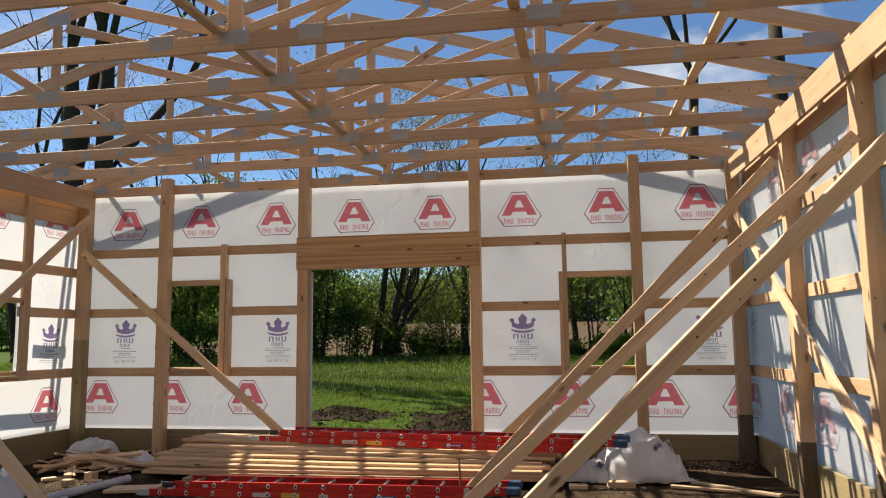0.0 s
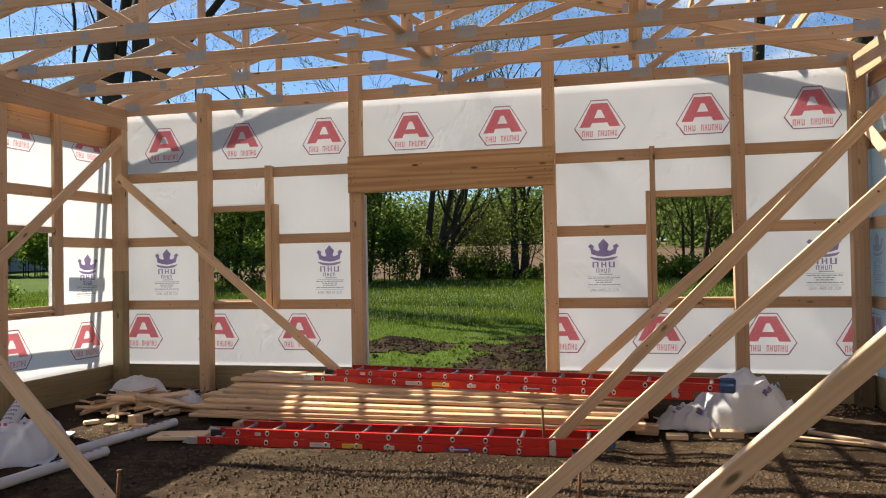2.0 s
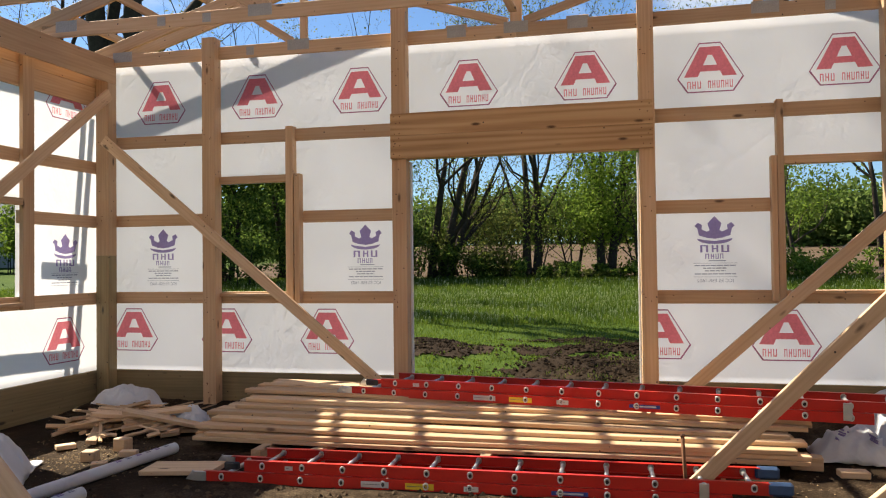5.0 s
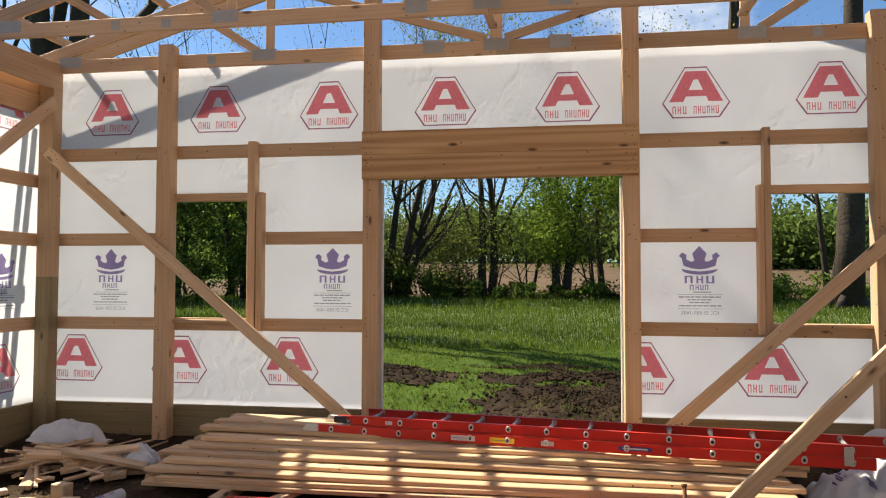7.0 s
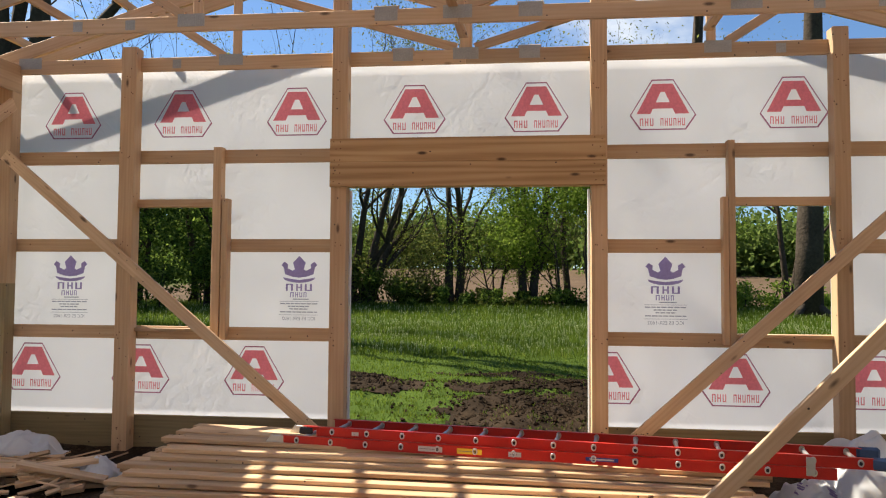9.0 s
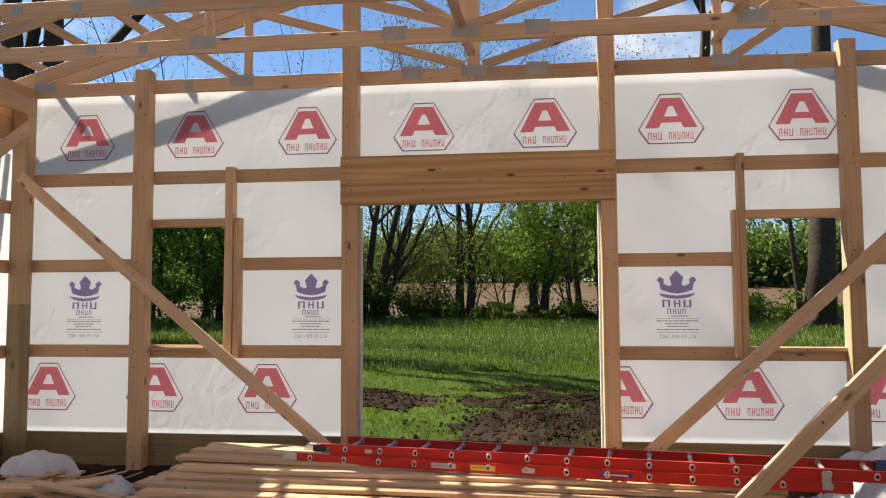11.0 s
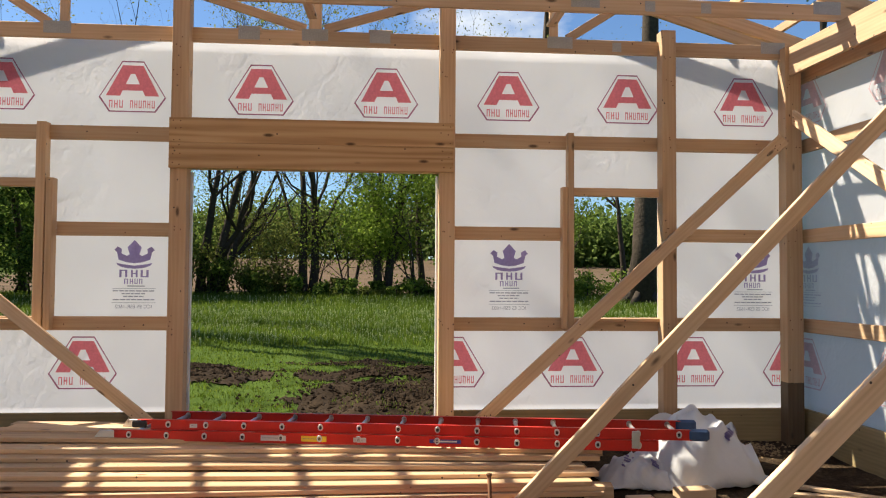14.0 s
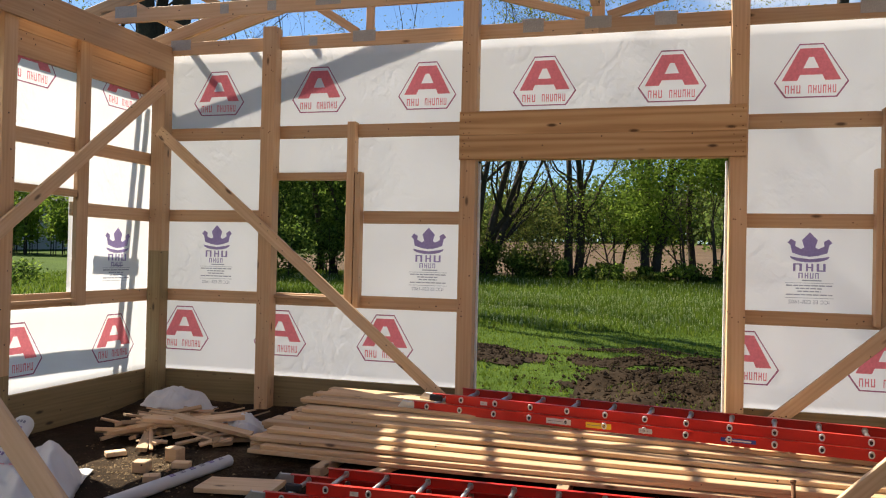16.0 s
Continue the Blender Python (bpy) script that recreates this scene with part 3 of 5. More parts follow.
def lines_mesh():
    bm = bmesh.new()
    bars(bm, [(-0.06, 0.1, -0.222, -0.212), (-0.2, 0.2, -0.242, -0.238), (-0.2, 0.2, -0.375, -0.371)])
    for z, w in ((-0.268, 0.19), (-0.294, 0.11), (-0.320, 0.095), (-0.350, 0.19)):
        x = -w
        rng = random.Random(int(-z * 1000))
        while x < w:
            s = rng.uniform(0.02, 0.06)
            bars(bm, [(x, min(w, x + s), z, z + 0.011)])
            x += s + 0.008
    return mesh_of(bm, "printed_lines", GREY_INK)


def code_mesh():
    cu = bpy.data.curves.new("code", "FONT")
    cu.body, cu.size, cu.align_x = "ICC ES ESR-1602", 0.048, "CENTER"
    ob = new("code", cu)
    me = bpy.data.meshes.new_from_object(ob.evaluated_get(bpy.context.evaluated_depsgraph_get()))
    me.transform(Matrix(((-1, 0, 0, 0), (0, 0, 0, -0.0012), (0, 1, 0, 0), (0, 0, 0, 1))))
    bpy.data.objects.remove(ob)
    me.materials.clear()
    me.materials.append(GREY_INK)
    return me


HEXM, CROWNM, LINESM = hexagon_mesh(), crown_mesh(), lines_mesh()
CODEM = code_mesh()
OFF = 0.018


def clipped(me, lo, hi):
    """A copy of a print cut off at the sheet's edge."""
    bm = bmesh.new()
    bm.from_mesh(me)
    for x, n in ((lo, -1), (hi, 1)):
        bmesh.ops.bisect_plane(bm, geom=bm.verts[:] + bm.edges[:] + bm.faces[:], plane_co=(x, 0, 0), plane_no=(n, 0, 0), clear_outer=True)
    cut = mesh_of(bm, "printed_mark", me.materials[0])
    for extra in me.materials[1:]:
        cut.materials.append(extra)
    return cut


def far_mark(me, name, x, z):
    part(name, me, None, wall_north, at=pose(x, YF - OFF, z))


A_X = [-6.738 + 1.196 * i for i in range(8)]
for x in A_X:
    far_mark(HEXM, "printed_hexagon", x, 3.463)
LOW_X = [-7.10, -5.93, -4.74, -1.29, -0.116, 1.10, 2.12]
for x in LOW_X:
    cut = clipped(HEXM, DOOR[1] + 0.02 - x if x == -1.29 else -1, XR - 0.02 - x if x > 2 else 1)
    far_mark(cut, "printed_hexagon", x, 0.865)
for x in (-6.72, -4.295, -0.745, 1.715):
    far_mark(CROWNM, "printed_crown", x, 1.77)
    far_mark(LINESM, "printed_lines", x, 1.80)
    far_mark(CODEM, "printed_code", x, 1.375)


def side_mark(me, name, w, x, y, z, turn):
    part(name, me, None, w, at=pose(x, y, z, 0, 0, turn))


for y, z in ((11.36, 0.80), (10.12, 0.80), (8.89, 0.80), (7.66, 0.80), (11.41, 3.44), (10.19, 3.44), (8.96, 3.44), (7.75, 3.44)):
    side_mark(HEXM, "printed_hexagon", wall_west, XL + OFF, y, z, 90)
side_mark(CROWNM, "printed_crown", wall_west, XL + OFF, 11.38, 1.71, 90)
side_mark(LINESM, "printed_lines", wall_west, XL + OFF, 11.37, 1.77, 90)
def faint(me, mat):
    c = me.copy()
    c.materials.clear()
    c.materials.append(mat)
    return c


for i in range(7):
    # the first of each row runs out at the corner
    for y, z in ((11.85 - 1.2185 * i, 3.46), (11.9 - 1.2185 * i, 0.86)):
        side_mark(faint(clipped(HEXM, -(11.96 - y), 1), RED_FRONT_LIT), "printed_hexagon", wall_east, XR - OFF, y, z, -90)
for i in range(4):
    y = 11.85 - 2.1 * i
    side_mark(faint(clipped(CROWNM, -(11.96 - y), 1), BLUE_FRONT_LIT), "printed_crown", wall_east, XR - OFF, y, 1.77, -90)
    side_mark(faint(clipped(LINESM, -(11.96 - y), 1), BLUE_FRONT_LIT), "printed_lines", wall_east, XR - OFF, y, 1.80, -90)

# nails that hold the girts, the header and the window studs
def nail_mesh():
    bm = bmesh.new()
    ring = [bm.verts.new((0.0062 * math.cos(k * math.tau / 6), 0, 0.0062 * math.sin(k * math.tau / 6))) for k in range(6)]
    back = [bm.verts.new((v.co.x, 0.006, v.co.z)) for v in ring]
    bm.faces.new(ring)
    for k in range(6):
        bm.faces.new((ring[k], back[k], back[(k + 1) % 6], ring[(k + 1) % 6]))
    return mesh_of(bm, "nail", RUST)


NAIL = nail_mesh()
nr = random.Random(19)
for x, w in FP + [(CL, 0.16), (CR, 0.16)]:
    for z in (0.14, 0.33, 1.235, 2.115, 3.015, 3.6, 3.86):
        for k in range(3):
            part("nail", NAIL, None, wall_north, at=pose(x + nr.uniform(-0.4, 0.4) * w, 11.811, z + nr.uniform(-0.06, 0.06)))
for x in (-3.90, -3.84, -1.42, -1.35):
    for z in (2.72, 2.80, 2.87, 2.95, 3.03, 3.11):
        part("nail", NAIL, None, wall_north, at=pose(x + nr.uniform(-0.015, 0.015), 11.7725, z + nr.uniform(-0.02, 0.02)))
for z0, z1 in GIRTS:
    for k in range(14):
        x = XL + 0.4 + 0.68 * k + nr.uniform(-0.2, 0.2)
        if not (DOOR[0] - 0.1 < x < DOOR[1] + 0.1 or WIN_A[0] - 0.1 < x < -4.95 or -0.3 < x < WIN_B[1] + 0.1):
            part("nail", NAIL, None, wall_north, at=pose(x, 11.959, nr.uniform(z0 + 0.03, z1 - 0.03)))

# ---- braces ----


def brace(p0, p1, label, width=0.14, thick=0.036, side=(0, 0, 1), warp=0.0, mat=PALE, seed=0):
    ob = board("brace", p0, p1, width, thick, mat, None, side, warp=warp, seed=seed)
    half = (Vector(p1) - Vector(p0)).length / 2
    r = random.Random(seed + int(half * 1000))
    face = 1 if (ob.matrix_basis.to_3x3() @ Vector((0, 0, 1))).y < 0 else -1
    for end in (-1, 1):
        for k in range(4):
            part("nail", NAIL, None, ob, "driven steel nail head", pose(end * (half - r.uniform(0.05, 0.2)), r.uniform(-0.35, 0.35) * width, face * (thick / 2 + 0.001), -90 * face))
    return tagged(ob, label, "brace")


brace((1.93, 11.765, 3.06), (-1.10, 11.765, 0.30), "flat pine brace nailed across the wall posts", 0.125)
brace((-7.33, 11.765, 3.03), (-4.05, 11.765, 0.33), "long pine brace nailed from corner post to door post", 0.115)
brace((XL + 0.235, 11.80, 3.56), (XL + 0.15, 9.2, 1.45), "pine brace nailed slantwise across the side wall posts", 0.125)
brace((XR - 0.205, 11.86, 3.35), (XR - 0.04, 7.2, 0.35), "bowed sunlit brace along the side wall", 0.13, warp=0.05, seed=2)
brace((-1.36, 9.63, -0.10), (1.99, 9.43, 3.42), "pine prop from a ground stake up to the side wall post", 0.105, side=(1, 0, 0))
brace((-1.42, 7.60, -0.10), (2.15, 7.68, 3.19), "stout pine prop from the ground up to the side wall", 0.105, side=(1, 0, 0))
brace((-1.14, 5.94, -0.10), (2.12, 5.09, 3.23), "long pine prop from the ground up to the side wall", 0.092, side=(1, 0, 0))
brace((-4.2, 7.5, -0.03), (-7.3, 8.28, 2.26), "pine prop from the ground up to the side wall", 0.12, side=(1, 0, 0))

# ---- roof trusses ----
H0 = 0.07   # middle of the bottom chord above the bearing
HALF = (XR - XL) / 2 - 0.02
PITCH = 0.30


def top_at(u):
    return 0.10 + PITCH * (HALF + 0.0 - abs(u))


def plate_mesh(w, h):
    bm = bmesh.new()
    box(bm, (-w / 2, -0.0015, -h / 2), (w / 2, 0.0015, h / 2))
    n = max(3, int(w / 0.018))
    for i in range(n):
        x = -w / 2 + (i + 0.5) * w / n
        box(bm, (x - 0.003, -0.003, -h / 2 + 0.008), (x + 0.003, -0.0015, h / 2 - 0.008))
    return mesh_of(bm, "plate", GALV)


PL_BIG, PL_MID, PL_SMALL = plate_mesh(0.25, 0.115), plate_mesh(0.20, 0.125), plate_mesh(0.09, 0.09)


def truss(y):
    t = anchor("roof_truss", (XC, y, BEAM[1] + 0.002), label="raw pine roof truss with galvanised nail plates", category="roof truss", group="roof trusses")

    def bit(nm, a, b, wd):
        board(nm, (a[0], 0, a[1]), (b[0], 0, b[1]), wd, 0.036, PINE, t, (0, 0, 1) if abs(b[0] - a[0]) > 0.05 else (1, 0, 0))
    bit("bottom_chord", (-HALF, H0), (0, H0), 0.14)
    bit("bottom_chord", (0.002, H0), (HALF, H0), 0.14)
    for s in (-1, 1):
        bit("top_chord", (s * (HALF + 0.42), top_at(HALF + 0.42) + 0.05), (s * 0.012, top_at(0) + 0.05), 0.14)
        bit("web", (s * 2.32, 0.145), (s * 2.32, top_at(2.32) - 0.03), 0.085)
        bit("web", (s * 0.09, 0.16), (s * 2.22, top_at(2.32) - 0.06), 0.085)
        bit("web", (s * 2.46, 0.145), (s * 3.15, top_at(3.15) - 0.02), 0.085)
        bit("web", (s * 1.15, top_at(1.15) - 0.03), (s * 0.1, 0.55), 0.085)
        for u, z, me in ((0.62, 0.10, PL_MID), (2.38, 0.10, PL_BIG), (2.95, 0.07, PL_SMALL), (3.45, 0.07, PL_SMALL), (4.55, 0.11, PL_BIG), (2.3, top_at(2.3) + 0.02, PL_BIG), (1.15, top_at(1.15), PL_SMALL)):
            part("nail_plate", me, None, t, at=pose(s * u, -0.0195, z))
        board("splice_block", (s * 0.62 - 0.11, 0.002, 0.155), (s * 0.62 + 0.11, 0.002, 0.155), 0.03, 0.034, PINE, t)
    bit("king_post", (0, 0.145), (0, top_at(0)), 0.12)
    part("nail_plate", PL_BIG, None, t, at=pose(0, -0.0195, 0.10))
    return t


TRUSS_Y = [11.05, 10.07, 9.05, 8.0, 7.0, 6.0, 5.0, 4.0, 3.0, 2.0, 1.0, 0.0, -1.0, -2.0]
first = truss(11.932)
first.location.z = BEAM[1] - 0.09
for y in TRUSS_Y:
    t = copy_thing(first, Matrix.Translation((XC, y, BEAM[1] + 0.002)))
    t.scale.x = 1 + 2 * SPLAY * (YF - y) / (XR - XL)


def sway(p0, p1):
    tagged(board("sway_brace", p0, p1, 0.088, 0.036, PALE, None, (1, 0, 0)), "long pine brace nailed flat across the truss chords", "brace")


sway((-2.90, 2.0, 4.147), (-2.66, 11.86, 4.147))
sway((-0.42, 2.0, 4.147), (-0.36, 11.86, 4.147))
sway((1.30, 2.0, 4.147), (1.12, 11.0, 4.147))

# gable overhang outside the far wall
for s, nm in ((-1, "rake_board"), (1, "rake_board")):
    o = board(nm, (XC + s * (HALF + 0.42), 12.30, BEAM[1] + top_at(HALF + 0.42)), (XC + s * 0.01, 12.30, BEAM[1] + top_at(0)), 0.14, 0.038, PINE, None)
    tagged(o, "raw pine rake board of the gable overhang", "rake board", group="rake boards")
for s in (-1, 1):
    for k in range(8):
        u = 0.62 + 0.59 * k
        z = BEAM[1] + top_at(u) + 0.165
        o = board("lookout", (XC + s * u, 11.03, z), (XC + s * u, 12.278, z), 0.088, 0.036, PINE, None)
        tagged(o, "pine lookout laid over the end trusses to carry the rake board", "lookout", group="gable lookouts")
for x, s in ((XL, -1), (XR, 1)):
    o = board("fascia_board", (x + s * 0.42, 12.3, 3.93), (x + s * (0.42 + SPLAY * 14), YB, 3.93), 0.14, 0.038, PINE, None)
    tagged(o, "raw pine fascia board along the eave", "fascia board", group="fascia boards")

# ---- lumber pile ----
rng = random.Random(11)
LUMBER = [mesh_of(stick_mesh(4.80 + 0.03 * i, 0.137, 0.0355, bevel=0.005, warp=0.008, seed=i, cuts=8), "lumber_board", LUMBER_PINE) for i in range(4)]
for x in (-4.55, -2.7, -1.0):
    tagged(board("bearer", (x, 9.92, 0.052), (x + 0.04, 11.5, 0.075), 0.088, 0.085, SCRAP), "rough timber bearer under the lumber pile", "timber bearer", group="pile bearers")
FRONT = [10.12, 10.14, 10.17, 10.28, 10.40, 10.51, 10.62, 10.74]
for i, y0 in enumerate(FRONT):
    z = 0.114 + 0.0385 * i
    lean = -0.65 * max(0, i - 1)
    y = y0 + 0.07 + rng.uniform(-0.02, 0.03)
    while y < 11.40:
        shift = rng.uniform(-0.08, 0.07) + (0.05 if i > 4 else -0.03)
        ob = part("lumber_board", rng.choice(LUMBER), None, at=pose(-2.77 + shift, y, z, rng.uniform(-0.4, 0.4), 0, lean + rng.uniform(-0.25, 0.25)))
        tagged(ob, "long pale pine board stacked in the lumber pile", "board", group="lumber pile boards")
        y += 0.1445

# ---- extension ladders ----


def rail_mesh(length):
    """C-shaped rail along x, 78 mm high, web outwards (-y)."""
    bm = bmesh.new()
    h, d, t = 0.078, 0.034, 0.005
    prof = [(0, -h / 2), (d, -h / 2), (d, -h / 2 + t), (t, -h / 2 + t), (t, h / 2 - t), (d, h / 2 - t), (d, h / 2), (0, h / 2)]
    a = [bm.verts.new((0, y, z)) for y, z in prof]
    b = [bm.verts.new((length, y, z)) for y, z in prof]
    for i in range(8):
        bm.faces.new((a[i], b[i], b[(i + 1) % 8], a[(i + 1) % 8]))
    bm.faces.new(a[::-1])
    bm.faces.new(b)
    bmesh.ops.recalc_face_normals(bm, faces=bm.faces)
    return mesh_of(bm, "rail", RED)


def ring_mesh():
    """Swaged rung end: a raised rounded collar with a dark bore."""
    bm = bmesh.new()
    n = 12
    rad = [0.021 + 0.006 * max(0, math.sin(k * math.tau / n)) for k in range(n)]
    pts = [[bm.verts.new((r * math.cos(k * math.tau / n) * s, y, r * math.sin(k * math.tau / n) * s * 1.15)) for k, r in enumerate(rad)] for s, y in ((1.0, 0.0), (0.95, -0.005), (0.55, -0.005), (0.5, 0.004))]
    for a, b in zip(pts, pts[1:]):
        for k in range(n):
            bm.faces.new((a[k], a[(k + 1) % n], b[(k + 1) % n], b[k]))
    return mesh_of(bm, "rung_collar", ALU, True)


# flat dark disc: the shade inside the hollow rung, painted as a colour
def bore_mesh():
    bm = bmesh.new()
    n = 10
    vs = [bm.verts.new((0.0125 * math.cos(k * math.tau / n), 0.0, 0.0145 * math.sin(k * math.tau / n))) for k in range(n)]
    ws = [bm.verts.new((v.co.x, 0.004, v.co.z)) for v in vs]
    bm.faces.new(vs)
    for k in range(n):
        bm.faces.new((vs[k], vs[(k + 1) % n], ws[(k + 1) % n], ws[k]))
    return mesh_of(bm, "rung_bore", HOLE)


def rung_mesh(w):
    bm = bmesh.new()
    tube(bm, [(0, 0, 0), (0, w, 0)], [0.016, 0.016], 10)
    return mesh_of(bm, "rung", ALU, True)


STAIN = plain("label_print", (0.20, 0.19, 0.18), 0.6)
RING, BORE = ring_mesh(), bore_mesh()


def slab(lo, hi, bevel=0.0):
    return box(bmesh.new(), lo, hi, bevel)


def ladder(m, n_base, n_fly, base_len, fly_len, fly_off, label):
    """Two nested sections lying flat: the base below, the fly above it."""
    lad = anchor("extension_ladder", m, label=label, category="ladder", group="extension ladders")
    wide, narrow = 0.46, 0.40
    r_base, r_fly = rail_mesh(base_len), rail_mesh(fly_len)
    for nm, me, off, z, w, n, y0 in (("base_rail", r_base, 0.0, 0.039, wide, n_base, 0.0), ("fly_rail", r_fly, fly_off, 0.119, narrow, n_fly, 0.03)):
        part(nm, me, None, lad, at=pose(off, y0, z))
        part(nm, me, None, lad, at=pose(off, y0 + w, z) @ Matrix.Diagonal((1, -1, 1, 1)))
        rung = rung_mesh(w)
        for i in range(n):
            x = off + 0.14 + 0.3048 * i
            part("rung", rung, None, lad, at=pose(x, y0, z))
            part("rung_collar", RING, None, lad, at=pose(x, y0 - 0.0005, z))
            part("rung_bore", BORE, None, lad, at=pose(x, y0 - 0.0025, z))
            part("rung_collar", RING, None, lad, at=pose(x, y0 + w - 0.008, z))
    # foot shoe, pulley hook, rubber end caps, guide bracket
    for y in (-0.004, wide - 0.012):
        shoe = part("shoe", slab((-0.09, y, 0.005), (0.02, y + 0.016, 0.075), 0.004), ALU, lad, "bare aluminium swivel shoe")
        bm = bmesh.new()
        vs = [bm.verts.new(p) for p in ((-0.14, y - 0.002, -0.005 + 0.02), (-0.085, y - 0.002, 0.085), (-0.085, y - 0.002, 0.0 + 0.01))]
        ws = [bm.verts.new((v.co.x, y + 0.012, v.co.z)) for v in vs]
        bm.faces.new(vs)
        bm.faces.new(ws[::-1])
        for k in range(3):
            bm.faces.new((vs[k], vs[(k + 1) % 3], ws[(k + 1) % 3], ws[k]))
        part("shoe_plate", bm, ALU, shoe)
    part("rope_pulley", slab((0.16, 0.0, 0.095), (0.28, 0.028, 0.15), 0.01), BLACK, lad, "black rope pulley")
    end = fly_off + fly_len
    for y in (0.02, narrow + 0.0):
        part("end_cap", slab((end - 0.03, y, 0.075), (end + 0.13, y + 0.045, 0.165), 0.018), RUBBER, lad, "dark blue rubber end cap")
    part("guide_bracket", slab((base_len - 0.20, -0.006, 0.02), (base_len - 0.14, 0.0, 0.15), 0.004), ALU, lad, "grey metal guide bracket")
    for x0, x1, z0, z1, mat, nm in ((1.20, 1.40, 0.018, 0.06, STICKER, "label"), (1.52, 1.72, 0.018, 0.06, YELLOW, "label"), (1.93, 2.03, 0.02, 0.056, STICKER, "label"), (2.52, 2.76, 0.027, 0.055, NAVY, "badge"), (0.62, 0.68, 0.10, 0.13, STICKER, "label")):
        yy = -0.0015 if z0 < 0.08 else 0.0285
        st = part(nm, slab((x0, yy - 0.001, z0), (x1, yy + 0.001, z1)), mat, lad)
        if mat is NAVY:
            part("badge_bar", slab((x0 + 0.03, yy - 0.002, z0 + 0.008), (x1 - 0.03, yy - 0.001, z1 - 0.008)), STICKER, st)
        else:
            part("label_lines", slab((x0 + 0.012, yy - 0.002, (z0 + z1) / 2 - 0.0015), (x1 - 0.03, yy - 0.001, (z0 + z1) / 2 + 0.0025)), STAIN, st)
    return lad


ladder(pose(-4.093, 10.895, 0.386, 0, 0, -8.35), 14, 14, 4.25, 4.2, 0.3048, "red fibreglass extension ladder lying on the lumber pile")
ladder(pose(-4.65, 9.295, 0.012, 0, 0, 1.2), 12, 12, 3.66, 3.6, 0.3048, "red fibreglass extension ladder lying on bare earth")

# ---- scraps, sheets and rolls ----


def sack(name, m, size, label, seed, mat=SHEET, crease=1.0):
    """A crumpled sheet heaped up: a noisy draped dome with folds."""
    bm = bmesh.new()
    n = 56
    g = []
    for i in range(n + 1):
        row = []
        for j in range(n + 1):
            u, v = i / n * 2 - 1, j / n * 2 - 1
            e = min(1.0, (abs(u) ** 3 + abs(v) ** 3) ** (1 / 3))
            r = 1 + 0.20 * noise.noise((u * 1.4 + seed, v * 1.4, seed))
            low = noise.noise((u * 1.0 + seed, v * 1.0, 1))
            fold = 1 - 2.2 * abs(noise.noise((u * 1.3 + v * 0.7 + seed, v * 1.1, 2)))
            pleat = 1 - 2.2 * abs(noise.noise((u * 2.8 - v * 1.6 + seed, v * 1.7 + u, 4)))
            fine = noise.noise((u * 6.5 + v * 2 + seed, v * 5.5, 3))
            z = (1 - e ** 3.2) ** 0.75 * (0.62 + 0.34 * low + crease * (0.20 * fold + 0.12 * pleat + 0.03 * fine)) + 0.04 * abs(pleat)
            row.append(bm.verts.new((u * r * size[0] / 2, v * r * size[1] / 2, z * size[2] + 0.004)))
        g.append(row)
    for a, b in zip(g, g[1:]):
        for j in range(n):
            bm.faces.new((a[j], b[j], b[j + 1], a[j + 1]))
    ob = part(name, bm, mat, None, "", m, smooth=True)
    sol = ob.modifiers.new("thickness", "SOLIDIFY")
    sol.thickness, sol.offset = 0.003, 1
    return tagged(ob, label, "plastic sheet")


def smear(parent, m, w, h, mat, seed, name="print_mark"):
    """Crumpled print lying on a sheet: a few broken bars."""
    r = random.Random(seed)
    bm = bmesh.new()
    for k in range(5):
        x = -w / 2 + w * k / 5
        box(bm, (x, -h / 2 * r.uniform(0.5, 1), 0), (x + w / 5 * r.uniform(0.4, 0.8), h / 2 * r.uniform(0.5, 1), 0.002))
    return part(name, bm, mat, parent, at=m)


heap = sack("crumpled_sheet", pose(0.68, 10.90, 0.03, 0, 0, 20), (1.08, 0.8, 0.58), "crumpled heap of white house wrap beside the lumber", 3.1)
heap2 = sack("crumpled_sheet", pose(0.12, 10.75, 0.03, 0, 0, -10), (0.7, 0.5, 0.24), "low crumple of white wrap with violet print", 7.7)
heap3 = sack("crumpled_sheet", pose(-6.62, 11.2, 0.17, 0, 8, 15), (0.62, 0.42, 0.16), "crumpled white sheet thrown over wood scraps", 5.2, crease=1.7)
heap4 = sack("crumpled_sheet", pose(-6.15, 8.80, 0.02, 0, 0, 118), (1.35, 0.62, 0.34), "loose white sheet of house wrap with red print", 9.4)
heap5 = sack("crumpled_sheet", pose(-5.66, 10.78, 0.10, 0, 0, -20), (0.42, 0.30, 0.13), "small grey crumpled sheet among wood scraps", 12.4, crease=2.0)


def print_on(heap, x, y, size, mat, turn, seed):
    """Bars of print lying on the sheet at its own height there."""
    me = heap.data
    v = min(me.vertices, key=lambda q: (q.co.x - x) ** 2 + (q.co.y - y) ** 2)
    q = Vector(v.normal).to_track_quat("Z", "Y").to_matrix().to_4x4()
    smear(heap, Matrix.Translation(v.co + Vector(v.normal) * 0.006) @ q @ pose(0, 0, 0, 0, 0, turn), size, size * 0.55, mat, seed)


print_on(heap2, 0.10, -0.12, 0.16, BLUE_INK, 20, 1)
print_on(heap2, -0.1, -0.1, 0.14, BLUE_INK, 60, 6)
print_on(heap, 0.1, -0.25, 0.13, BLUE_INK, 30, 2)
print_on(heap, 0.3, -0.1, 0.13, GREY_INK, -40, 3)
print_on(heap4, -0.2, 0.1, 0.25, RED_INK, 10, 4)


